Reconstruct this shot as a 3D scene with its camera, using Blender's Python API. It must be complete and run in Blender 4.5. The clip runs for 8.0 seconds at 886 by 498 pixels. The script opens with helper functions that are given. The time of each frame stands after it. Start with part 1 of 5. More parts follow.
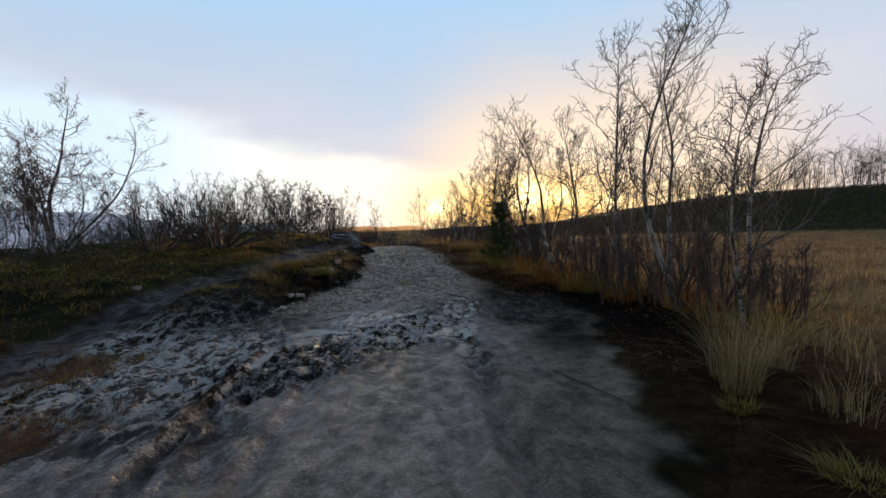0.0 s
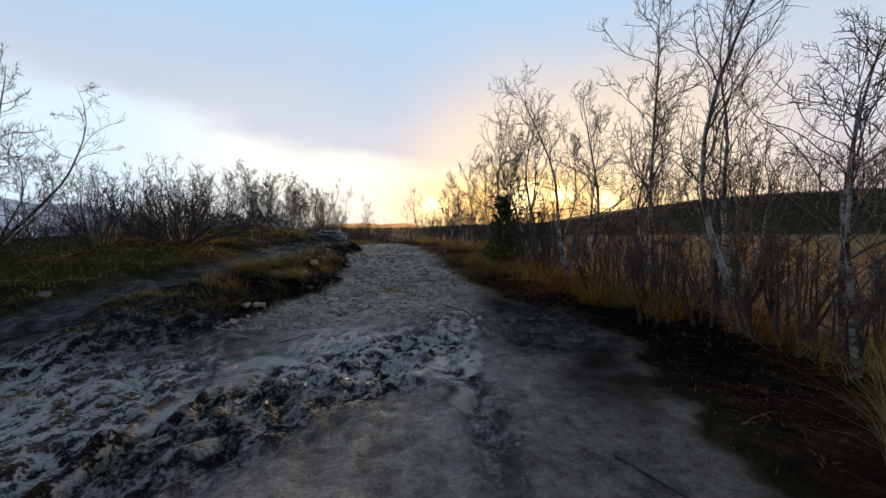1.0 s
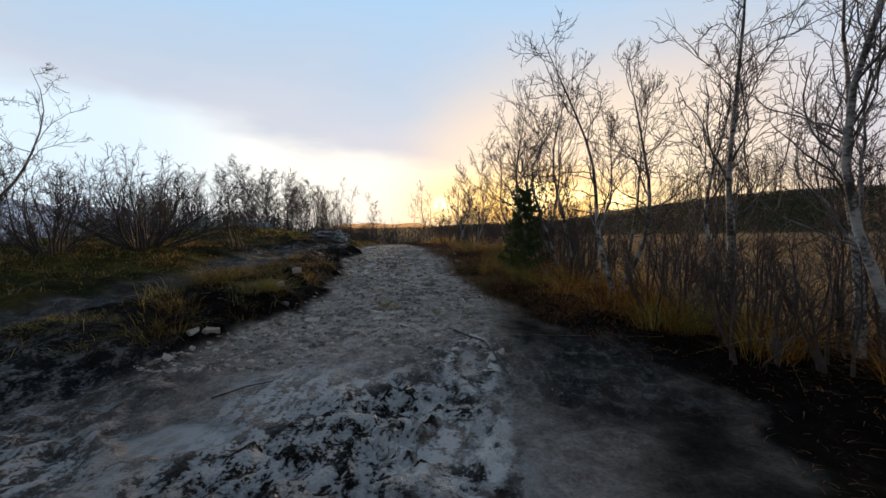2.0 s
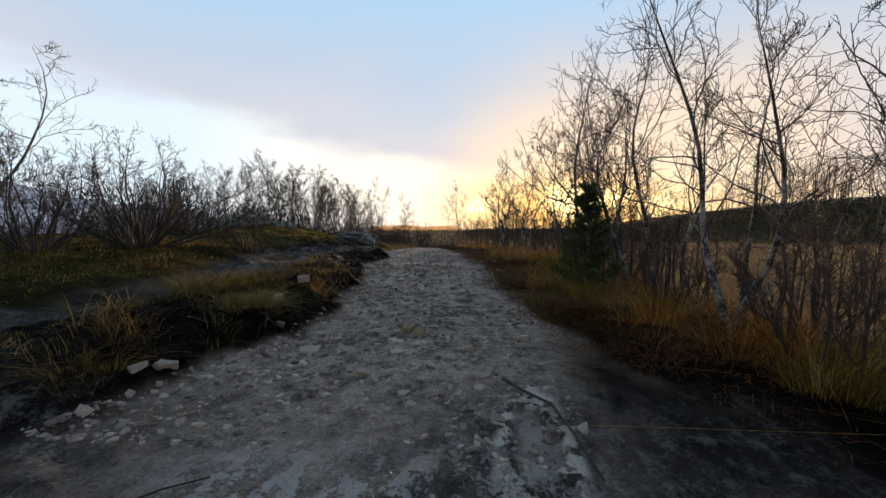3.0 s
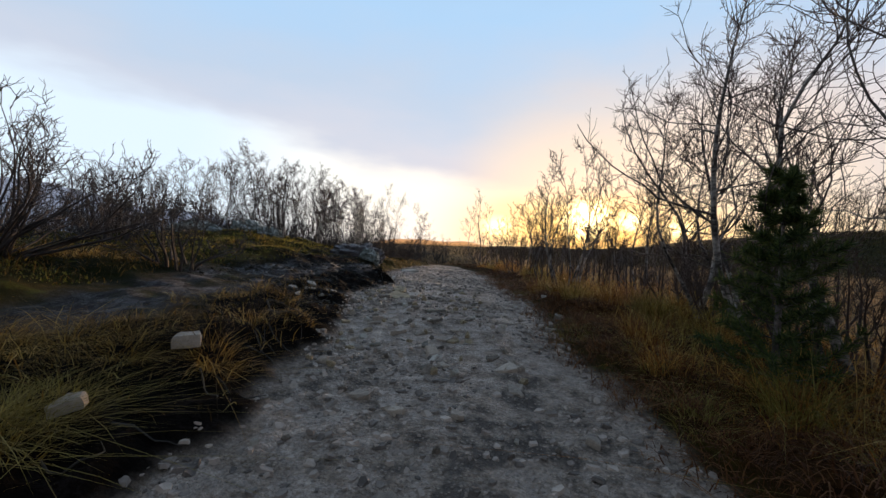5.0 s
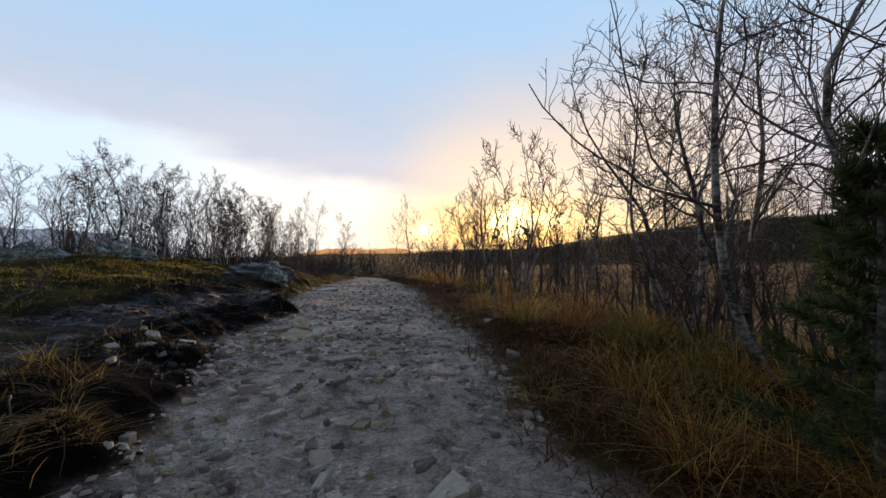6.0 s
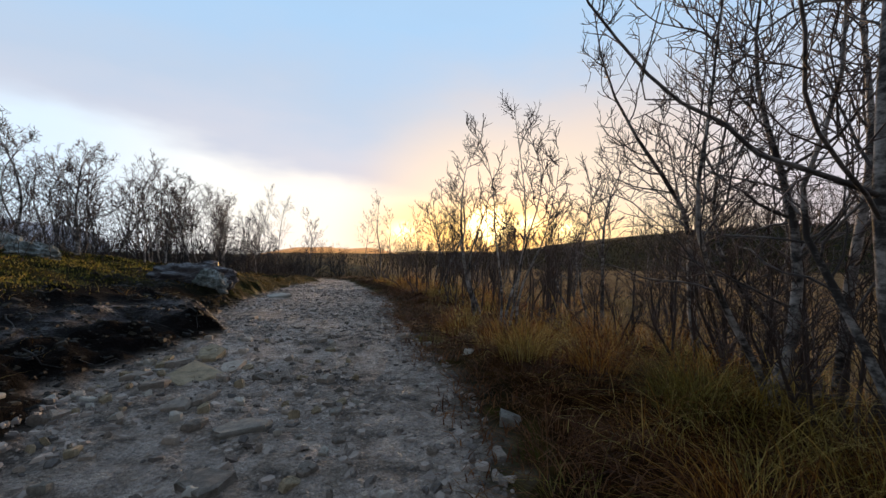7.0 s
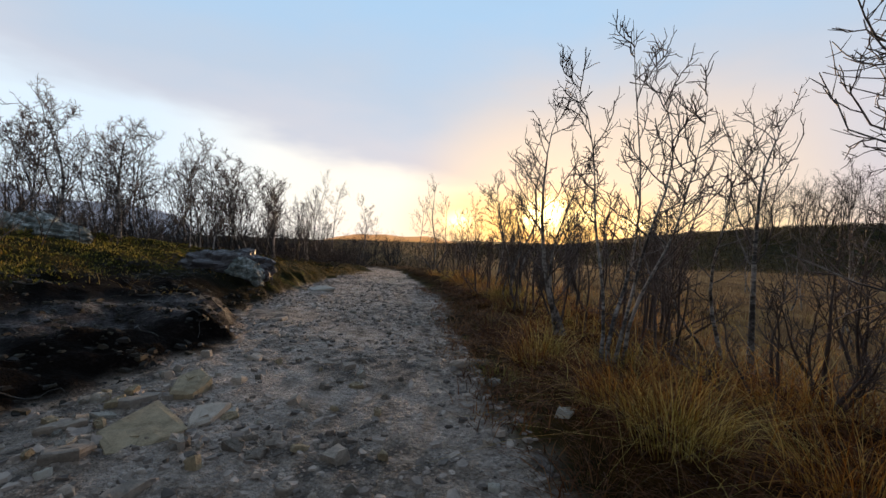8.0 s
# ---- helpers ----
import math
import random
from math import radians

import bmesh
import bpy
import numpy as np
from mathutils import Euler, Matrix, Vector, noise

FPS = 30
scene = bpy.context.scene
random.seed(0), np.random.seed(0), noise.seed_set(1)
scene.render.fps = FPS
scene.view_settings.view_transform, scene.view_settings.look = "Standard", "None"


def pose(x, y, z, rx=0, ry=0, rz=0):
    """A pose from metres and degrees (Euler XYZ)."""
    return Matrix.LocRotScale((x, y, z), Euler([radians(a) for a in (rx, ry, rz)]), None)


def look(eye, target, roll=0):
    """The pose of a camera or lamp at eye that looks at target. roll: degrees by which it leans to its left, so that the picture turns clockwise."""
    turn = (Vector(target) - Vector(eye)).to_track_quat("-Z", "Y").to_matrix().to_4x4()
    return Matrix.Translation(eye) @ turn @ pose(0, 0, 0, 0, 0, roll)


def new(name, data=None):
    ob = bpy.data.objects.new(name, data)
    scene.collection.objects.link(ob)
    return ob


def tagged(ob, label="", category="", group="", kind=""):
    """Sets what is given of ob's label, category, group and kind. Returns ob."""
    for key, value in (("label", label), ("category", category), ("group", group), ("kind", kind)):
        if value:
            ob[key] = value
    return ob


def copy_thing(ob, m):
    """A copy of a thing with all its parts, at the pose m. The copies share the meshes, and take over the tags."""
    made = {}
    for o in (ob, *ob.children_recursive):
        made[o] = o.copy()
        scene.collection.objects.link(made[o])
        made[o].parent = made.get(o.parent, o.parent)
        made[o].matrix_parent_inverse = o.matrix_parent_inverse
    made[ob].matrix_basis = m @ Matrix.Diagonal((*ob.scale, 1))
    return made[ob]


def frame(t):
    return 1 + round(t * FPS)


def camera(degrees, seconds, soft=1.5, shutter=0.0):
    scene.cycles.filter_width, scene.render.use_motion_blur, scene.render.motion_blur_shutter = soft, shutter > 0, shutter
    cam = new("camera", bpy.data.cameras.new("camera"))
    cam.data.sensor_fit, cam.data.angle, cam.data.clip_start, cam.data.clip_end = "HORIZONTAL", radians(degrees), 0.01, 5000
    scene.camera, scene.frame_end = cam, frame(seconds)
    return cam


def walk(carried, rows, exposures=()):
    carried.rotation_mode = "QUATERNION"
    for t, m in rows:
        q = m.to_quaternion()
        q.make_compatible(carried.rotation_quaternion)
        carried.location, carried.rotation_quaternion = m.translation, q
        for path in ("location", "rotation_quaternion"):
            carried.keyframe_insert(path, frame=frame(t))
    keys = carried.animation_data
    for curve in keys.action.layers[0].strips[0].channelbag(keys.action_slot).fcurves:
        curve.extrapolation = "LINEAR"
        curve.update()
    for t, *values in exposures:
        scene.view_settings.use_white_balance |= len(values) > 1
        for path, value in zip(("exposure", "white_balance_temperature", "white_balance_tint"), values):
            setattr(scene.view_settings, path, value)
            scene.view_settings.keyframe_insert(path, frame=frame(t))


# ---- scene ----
cam = camera(93.7, 8.0)
PATH = [
    (0, (-0.116, -0.209, 1.605), (-0.106, 1.787, 1.483), -1.4),
    (0.5, (-0.133, 0.652, 1.565), (-0.107, 2.647, 1.428), -0.9),
    (1, (-0.1, 1.596, 1.543), (-0.067, 3.591, 1.412), -0.5),
    (1.2, (-0.1, 1.98, 1.541), (-0.069, 3.976, 1.406), -0.6),
    (2.3, (-0.034, 4.015, 1.518), (-0.101, 6.009, 1.386), -0.7),
    (2.5, (-0.075, 4.38, 1.501), (-0.19, 6.373, 1.371), -0.4),
    (3, (-0.197, 5.288, 1.483), (-0.37, 7.277, 1.366), 0.2),
    (3.5, (-0.334, 6.235, 1.434), (-0.58, 8.215, 1.292), 1.2),
    (4, (-0.527, 7.119, 1.444), (-0.805, 9.093, 1.28), 2.7),
    (4.5, (-0.639, 8.024, 1.461), (-0.934, 10.0, 1.371), 3.6),
    (4.7, (-0.714, 8.413, 1.458), (-1.006, 10.391, 1.4), 3.3),
    (5.8, (-0.675, 10.483, 1.561), (-0.686, 12.482, 1.531), 0.0),
    (6, (-0.664, 10.832, 1.59), (-0.587, 12.83, 1.578), -0.6),
    (6.5, (-0.591, 11.667, 1.61), (-0.325, 13.649, 1.651), -0.6),
    (7, (-0.517, 12.495, 1.62), (-0.321, 14.486, 1.614), 0.8),
    (7.5, (-0.542, 13.278, 1.651), (-0.558, 15.277, 1.581), 2.3),
    (8, (-0.558, 14.189, 1.663), (-0.627, 16.187, 1.601), 2.3),
]
walk(cam, [(t, look(eye, target, roll)) for t, eye, target, roll in PATH],
     [(0, 0.0, 6500, 10), (1.2, 0.0, 6500, 10), (3, 0.03, 6750, 11), (4, 0.13, 6850, 11), (4.5, 0.08, 6700, 11.5), (6, 0.0, 6500, 12), (7, 0.0, 6500, 12), (8, -0.03, 6700, 11.5)])

# ---- world, sun, exposure ----
SUN_AZ, SUN_EL = radians(11.6), radians(3.4)
SUN_DIR = Vector((math.sin(SUN_AZ) * math.cos(SUN_EL), math.cos(SUN_AZ) * math.cos(SUN_EL), math.sin(SUN_EL)))


def put(nt, value, socket):
    """Link an output, or set a plain value, on a node's input."""
    if isinstance(value, bpy.types.NodeSocket):
        nt.links.new(value, socket)
    elif isinstance(value, (tuple, list)) and len(value) == 3 and socket.type == "RGBA":
        socket.default_value = (*value, 1)
    else:
        socket.default_value = value


def mth(nt, op, a, b=0.0, clamp=False):
    n = nt.nodes.new("ShaderNodeMath")
    n.operation, n.use_clamp = op, clamp
    put(nt, a, n.inputs[0]), put(nt, b, n.inputs[1])
    return n.outputs[0]


def step(nt, v, lo, hi):
    """Smooth step of v from lo to hi."""
    n = nt.nodes.new("ShaderNodeMapRange")
    n.interpolation_type = "SMOOTHSTEP"
    for key, val in (("Value", v), ("From Min", lo), ("From Max", hi)):
        put(nt, val, n.inputs[key])
    return n.outputs[0]


def mixc(nt, f, a, b, mode="MIX"):
    n = nt.nodes.new("ShaderNodeMix")
    n.data_type, n.blend_type = "RGBA", mode
    put(nt, f, n.inputs[0]), put(nt, a, n.inputs[6]), put(nt, b, n.inputs[7])
    return n.outputs[2]


def ramp(nt, f, *stops):
    n = nt.nodes.new("ShaderNodeValToRGB")
    e = n.color_ramp.elements
    while len(e) < len(stops):
        e.new(0.5)
    for el, (p, c) in zip(e, stops):
        el.position, el.color = p, (*c, 1)
    put(nt, f, n.inputs[0])
    return n.outputs[0]


def grain(nt, vec, scale, detail=3.0, rough=0.55):
    n = nt.nodes.new("ShaderNodeTexNoise")
    put(nt, vec, n.inputs["Vector"])
    n.inputs["Scale"].default_value, n.inputs["Detail"].default_value, n.inputs["Roughness"].default_value = scale, detail, rough
    return n.outputs["Fac"]


def cells(nt, vec, scale):
    """Pebble cells: the distance from each one's middle, and its tone."""
    n = nt.nodes.new("ShaderNodeTexVoronoi")
    put(nt, vec, n.inputs["Vector"])
    n.inputs["Scale"].default_value = scale
    one = nt.nodes.new("ShaderNodeSeparateColor")
    nt.links.new(n.outputs["Color"], one.inputs[0])
    return n.outputs["Distance"], one.outputs[0]


def stretched(nt, vec, sx, sy, sz):
    n = nt.nodes.new("ShaderNodeMapping")
    put(nt, vec, n.inputs["Vector"])
    n.inputs["Scale"].default_value = (sx, sy, sz)
    return n.outputs[0]


def dotted(nt, vec, v):
    n = nt.nodes.new("ShaderNodeVectorMath")
    n.operation = "DOT_PRODUCT"
    put(nt, vec, n.inputs[0])
    n.inputs[1].default_value = v
    return n.outputs["Value"]


def make_world():
    w = bpy.data.worlds.new("evening_sky")
    scene.world = w
    w.use_nodes = True
    nt = w.node_tree
    bg = nt.nodes["Background"]
    way = nt.nodes.new("ShaderNodeTexCoord").outputs["Generated"]
    z = dotted(nt, way, (0, 0, 1))
    d = dotted(nt, way, SUN_DIR)
    puff = grain(nt, stretched(nt, way, 1.0, 1.0, 2.6), 2.3, 4.0, 0.5)
    fine = grain(nt, stretched(nt, way, 1.0, 1.0, 3.5), 6.5, 4.0, 0.55)
    wob = mth(nt, "ADD", mth(nt, "MULTIPLY", mth(nt, "SUBTRACT", puff, 0.5), 0.24), mth(nt, "MULTIPLY", mth(nt, "SUBTRACT", fine, 0.5), 0.05))
    near = step(nt, d, 0.62, 0.93)
    d2 = dotted(nt, way, (math.sin(radians(19)) * 0.995, math.cos(radians(19)) * 0.995, 0.10))
    # the high veil: blue overhead, lilac grey lower down, peach round the sun
    zv = mth(nt, "ADD", z, mth(nt, "MULTIPLY", wob, 1.1))
    veil = ramp(nt, zv, (0.05, (0.70, 0.63, 0.68)), (0.20, (0.67, 0.69, 0.78)), (0.33, (0.53, 0.65, 0.81)), (0.48, (0.43, 0.66, 0.92)), (1.0, (0.34, 0.48, 0.68)))
    veil = mixc(nt, mth(nt, "MULTIPLY", mth(nt, "MULTIPLY", step(nt, d2, 0.885, 0.995), step(nt, zv, 0.50, 0.20)), 0.72), veil, (0.88, 0.70, 0.58))
    veil = mixc(nt, mth(nt, "MULTIPLY", mth(nt, "MULTIPLY", step(nt, d2, 0.90, 0.99), step(nt, z, 0.40, 0.08)), 0.75), veil, (1.04, 0.86, 0.64))
    # the bright clear strip under the edge of the veil
    low = mixc(nt, near, (0.76, 0.92, 1.06), (1.10, 1.05, 0.95))
    low = mixc(nt, step(nt, d, 0.93, 0.992), low, (1.05, 0.90, 0.66))
    edge = mth(nt, "ADD", dotted(nt, way, (0.234, -0.112, 1.0)), mth(nt, "MULTIPLY", wob, 0.75))
    sky = mixc(nt, step(nt, edge, -0.025, 0.04), low, veil)
    # warm horizon, the sun behind thin cloud and two thinner gaps beside it
    band = mth(nt, "SUBTRACT", 1.0, step(nt, z, 0.0, 0.13))
    sky = mixc(nt, mth(nt, "MULTIPLY", mth(nt, "MULTIPLY", band, step(nt, d2, 0.85, 0.98)), 0.88), sky, (1.10, 0.84, 0.45))
    def flare(az, el, wide, tall):
        """1 at the middle of a flat bright patch of sky, 0 at its rim."""
        a, e = radians(az), radians(el)
        side = mth(nt, "DIVIDE", dotted(nt, way, (math.cos(a), -math.sin(a), 0)), wide)
        rise = mth(nt, "DIVIDE", mth(nt, "SUBTRACT", z, math.sin(e)), tall)
        far = mth(nt, "SQRT", mth(nt, "ADD", mth(nt, "MULTIPLY", side, side), mth(nt, "MULTIPLY", rise, rise)))
        far = mth(nt, "ADD", far, mth(nt, "MULTIPLY", mth(nt, "SUBTRACT", fine, 0.5), 0.5))
        return mth(nt, "MULTIPLY", step(nt, far, 1.0, 0.0), step(nt, dotted(nt, way, (math.sin(a), math.cos(a), 0)), 0.2, 0.5))
    sky = mixc(nt, mth(nt, "MULTIPLY", flare(12, 2.2, 0.34, 0.115), 0.9), sky, (1.40, 0.90, 0.28))
    sky = mixc(nt, flare(11.6, 3.3, 0.075, 0.058), sky, (7.0, 5.4, 2.6))
    for az, el in ((0.0, 2.1), (17.0, 3.3), (22.3, 2.3)):
        sky = mixc(nt, flare(az, el, 0.05, 0.035), sky, (3.2, 2.5, 1.2))
    # evening sky overhead and behind, unseen: dimmed and warmed to shape the fill light
    ahead = step(nt, dotted(nt, way, (0.1, 0.92, -0.35)), -0.45, 0.35)
    sky = mixc(nt, ahead, mixc(nt, 1.0, sky, (0.54, 0.49, 0.435), "MULTIPLY"), sky)
    # below the horizon: dark land
    sky = mixc(nt, step(nt, z, -0.10, -0.03), (0.06, 0.055, 0.05), sky)
    air = nt.nodes.new("ShaderNodeTexSky")
    air.sky_type, air.sun_disc, air.sun_elevation, air.sun_rotation = "NISHITA", False, SUN_EL, SUN_AZ
    total = mixc(nt, 1.0, sky, mixc(nt, 1.0, air.outputs[0], (0.012, 0.012, 0.012), "MULTIPLY"), "ADD")
    nt.links.new(total, bg.inputs["Color"])
    bg.inputs["Strength"].default_value = 1.0


make_world()
sun = new("sun", bpy.data.lights.new("sun", "SUN"))
sun.data.energy, sun.data.angle, sun.data.color = 5.0, radians(9), (1.0, 0.62, 0.30)
sun.matrix_world = look((0, 0, 30), Vector((0, 0, 30)) - SUN_DIR)


# ---- materials ----
def material(name):
    m = bpy.data.materials.new(name)
    m.use_nodes = True
    return m, m.node_tree, m.node_tree.nodes["Principled BSDF"]


def bumped(nt, bsdf, height, strength, distance):
    n = nt.nodes.new("ShaderNodeBump")
    n.inputs["Strength"].default_value, n.inputs["Distance"].default_value = strength, distance
    nt.links.new(height, n.inputs["Height"])
    nt.links.new(n.outputs[0], bsdf.inputs["Normal"])


def place(nt):
    return nt.nodes.new("ShaderNodeNewGeometry").outputs["Position"]


def plain(name, dark, mid, light, scale, rough=0.8, bump=0.4, depth=0.01, fine=None, chance="", spec=0.4, tex="Position"):
    """Two-scale mottled surface; chance: 'object' or 'island' varies the tone piece by piece."""
    m, nt, b = material(name)
    v = place(nt) if tex == "Position" else nt.nodes.new("ShaderNodeTexCoord").outputs["Object"]
    big, small = grain(nt, v, scale, 3), grain(nt, v, fine or scale * 7, 4, 0.65)
    f = mth(nt, "ADD", mth(nt, "MULTIPLY", big, 0.55), mth(nt, "MULTIPLY", small, 0.45))
    if chance:
        r = nt.nodes.new("ShaderNodeObjectInfo").outputs["Random"] if chance == "object" else nt.nodes.new("ShaderNodeNewGeometry").outputs["Random Per Island"]
        f = mth(nt, "ADD", mth(nt, "MULTIPLY", f, 0.6), mth(nt, "MULTIPLY", r, 0.4))
    nt.links.new(ramp(nt, f, (0.30, dark), (0.5, mid), (0.72, light)), b.inputs["Base Color"])
    b.inputs["Roughness"].default_value, b.inputs["Specular IOR Level"].default_value = rough, spec
    if bump:
        bumped(nt, b, small, bump, depth)
    return m


def make_ground_material():
    m, nt, b = material("heath_ground")
    v = place(nt)

    def mask(name):
        n = nt.nodes.new("ShaderNodeAttribute")
        n.attribute_name = name
        return n.outputs["Fac"]
    big, mid, small = grain(nt, v, 0.7, 4), grain(nt, v, 4.5, 5, 0.6), grain(nt, v, 34, 4, 0.65)
    tiny = grain(nt, v, 130, 3, 0.6)
    far, tone1 = cells(nt, v, 31)
    far2, tone2 = cells(nt, v, 88)
    # moss, crowberry and dead grass
    veg = ramp(nt, mth(nt, "ADD", mth(nt, "MULTIPLY", big, 0.6), mth(nt, "MULTIPLY", mid, 0.4)),
               (0.36, (0.009, 0.012, 0.004)), (0.46, (0.026, 0.028, 0.008)), (0.56, (0.065, 0.047, 0.013)), (0.66, (0.15, 0.10, 0.028)))
    veg = mixc(nt, mth(nt, "MULTIPLY", small, 0.8), veg, (0.008, 0.007, 0.004))
    veg = mixc(nt, mth(nt, "MULTIPLY", step(nt, grain(nt, v, 1.6, 4, 0.6), 0.56, 0.68), 0.8), veg, (0.085, 0.085, 0.016))
    thatch = ramp(nt, mth(nt, "ADD", mth(nt, "MULTIPLY", mid, 0.5), mth(nt, "MULTIPLY", small, 0.5)), (0.36, (0.0112, 0.0049, 0.00195)), (0.5, (0.04, 0.0168, 0.0052)), (0.68, (0.104, 0.0525, 0.0169)))
    open_mire = ramp(nt, mth(nt, "ADD", mth(nt, "MULTIPLY", big, 0.5), mth(nt, "MULTIPLY", small, 0.5)), (0.36, (0.08, 0.046, 0.024)), (0.5, (0.175, 0.108, 0.052)), (0.66, (0.29, 0.20, 0.098)))
    col = mixc(nt, mask("thatch"), veg, thatch)
    col = mixc(nt, mask("mire"), col, open_mire)
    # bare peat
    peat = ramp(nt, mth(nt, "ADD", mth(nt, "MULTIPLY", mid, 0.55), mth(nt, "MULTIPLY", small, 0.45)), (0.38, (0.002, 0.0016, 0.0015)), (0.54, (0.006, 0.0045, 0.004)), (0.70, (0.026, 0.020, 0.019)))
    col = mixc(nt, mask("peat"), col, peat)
    # the worn side track on the bank
    worn = ramp(nt, mth(nt, "ADD", mth(nt, "MULTIPLY", mid, 0.6), mth(nt, "MULTIPLY", small, 0.4)), (0.38, (0.005, 0.004, 0.0045)), (0.52, (0.022, 0.018, 0.020)), (0.66, (0.085, 0.072, 0.076)))
    col = mixc(nt, mask("worn"), col, worn)
    # trodden gravel with pebbles
    speck = mth(nt, "ADD", mth(nt, "MULTIPLY", small, 0.42), mth(nt, "MULTIPLY", tiny, 0.18))
    # wide grit contrast also paints relief: raised specks pale, hollows dark
    grit = ramp(nt, mth(nt, "ADD", speck, mth(nt, "MULTIPLY", grain(nt, v, 12, 6, 0.7), 0.40)), (0.36, (0.14, 0.117, 0.105)), (0.47, (0.335, 0.281, 0.252)), (0.53, (0.43, 0.361, 0.324)), (0.64, (0.70, 0.595, 0.53)))
    tone = ramp(nt, mth(nt, "ADD", mth(nt, "MULTIPLY", big, 0.4), mth(nt, "MULTIPLY", mid, 0.6)), (0.40, (0.27, 0.26, 0.255)), (0.48, (0.78, 0.73, 0.66)), (0.54, (0.92, 0.90, 0.88)), (0.62, (1.3, 1.27, 1.22)))
    grit = mixc(nt, 1.0, grit, tone, "MULTIPLY")
    peb = mixc(nt, tone1, (0.1021, 0.08299, 0.07348), (0.5217, 0.4246, 0.3584))
    grit = mixc(nt, mth(nt, "MULTIPLY", step(nt, mth(nt, "ADD", far, mth(nt, "MULTIPLY", mid, -0.25)), 0.26, 0.16), 0.55), mixc(nt, 1.0, grit, (0.86, 0.85, 0.84), "MULTIPLY"), peb)
    col = mixc(nt, mask("gravel"), col, grit)
    # wet mud, smooth and churned
    mud = ramp(nt, mth(nt, "ADD", mth(nt, "MULTIPLY", big, 0.55), mth(nt, "MULTIPLY", small, 0.45)), (0.36, (0.078, 0.065, 0.062)), (0.5, (0.172, 0.144, 0.137)), (0.64, (0.29, 0.246, 0.235)))
    streak = grain(nt, stretched(nt, v, 1.0, 0.14, 1.0), 6.0, 4, 0.6)
    mud = mixc(nt, 1.0, mud, ramp(nt, streak, (0.38, (0.72, 0.71, 0.71)), (0.5, (0.97, 0.97, 0.97)), (0.62, (1.2, 1.2, 1.2))), "MULTIPLY")
    # grit and wet blotches in the mud
    blot = grain(nt, v, 11, 6, 0.7)
    mud = mixc(nt, 1.0, mud, ramp(nt, blot, (0.36, (0.34, 0.33, 0.34)), (0.47, (0.82, 0.80, 0.79)), (0.55, (1.05, 1.04, 1.03)), (0.66, (1.45, 1.42, 1.40))), "MULTIPLY")
    wet = mask("wet")
    col = mixc(nt, mth(nt, "MULTIPLY", wet, 0.85), col, mud)
    churn = mask("churn")
    # clod noise paints dark crevices and pale wet highlights, matching its bump
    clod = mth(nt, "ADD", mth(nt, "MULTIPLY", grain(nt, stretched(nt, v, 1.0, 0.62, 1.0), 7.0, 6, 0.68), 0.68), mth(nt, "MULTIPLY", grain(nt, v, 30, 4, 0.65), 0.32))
    slop_relief = ramp(nt, clod, (0.455, (0.0035, 0.003, 0.0035)), (0.505, (0.014, 0.0125, 0.013)), (0.54, (0.075, 0.067, 0.066)), (0.60, (0.24, 0.214, 0.21)))
    col = mixc(nt, mth(nt, "MULTIPLY", churn, 0.95), col, slop_relief)
    pool = mask("pool")
    col = mixc(nt, pool, col, ramp(nt, mid, (0.35, (0.078, 0.0624, 0.0552)), (0.65, (0.138, 0.1128, 0.099))))
    rim = mth(nt, "MULTIPLY", mask("rim"), step(nt, mid, 0.46, 0.52))
    col = mixc(nt, mth(nt, "MULTIPLY", rim, 0.9), col, (0.60, 0.56, 0.53))
    # sky sheen on the wet flats: painted paler here, besides the lower roughness
    pale_sheen = mth(nt, "MULTIPLY", mask("pale_sheen"), step(nt, clod, 0.455, 0.505))
    col = mixc(nt, mth(nt, "MULTIPLY", pale_sheen, 0.7), col, (0.24, 0.23, 0.232))
    nt.links.new(col, b.inputs["Base Color"])
    slick = mth(nt, "MAXIMUM", mth(nt, "MULTIPLY", wet, step(nt, mid, 0.46, 0.58)), mth(nt, "MULTIPLY", mth(nt, "MAXIMUM", churn, mth(nt, "MULTIPLY", mask("worn"), 0.7)), step(nt, clod, 0.46, 0.56)))
    slick = mth(nt, "MAXIMUM", slick, mth(nt, "MULTIPLY", pale_sheen, 1.0))
    slick = mth(nt, "MAXIMUM", slick, mth(nt, "MULTIPLY", mask("gravel"), mth(nt, "MULTIPLY", step(nt, mid, 0.36, 0.62), 0.62)))
    lit = mth(nt, "SUBTRACT", 1.0, mth(nt, "MULTIPLY", churn, mth(nt, "SUBTRACT", 1.0, step(nt, clod, 0.46, 0.53))))
    nt.links.new(mth(nt, "SUBTRACT", 0.9, mth(nt, "MULTIPLY", mth(nt, "MAXIMUM", slick, mth(nt, "MULTIPLY", pool, 0.9)), 0.61)), b.inputs["Roughness"])
    shine = mth(nt, "MAXIMUM", mth(nt, "MAXIMUM", mth(nt, "MAXIMUM", wet, churn), mth(nt, "MULTIPLY", mask("worn"), 0.45)), mask("gravel"))
    nt.links.new(mth(nt, "ADD", 0.03, mth(nt, "MULTIPLY", mth(nt, "MULTIPLY", shine, lit), 0.55)), b.inputs["Specular IOR Level"])
    h = mth(nt, "ADD", mth(nt, "MULTIPLY", small, 1.0), mth(nt, "MULTIPLY", tiny, 0.3))
    h = mth(nt, "ADD", h, mth(nt, "MULTIPLY", mth(nt, "MULTIPLY", mask("gravel"), mth(nt, "SUBTRACT", 1.0, wet)), mth(nt, "ADD", mth(nt, "MULTIPLY", far, -1.1), mth(nt, "MULTIPLY", far2, -0.5))))
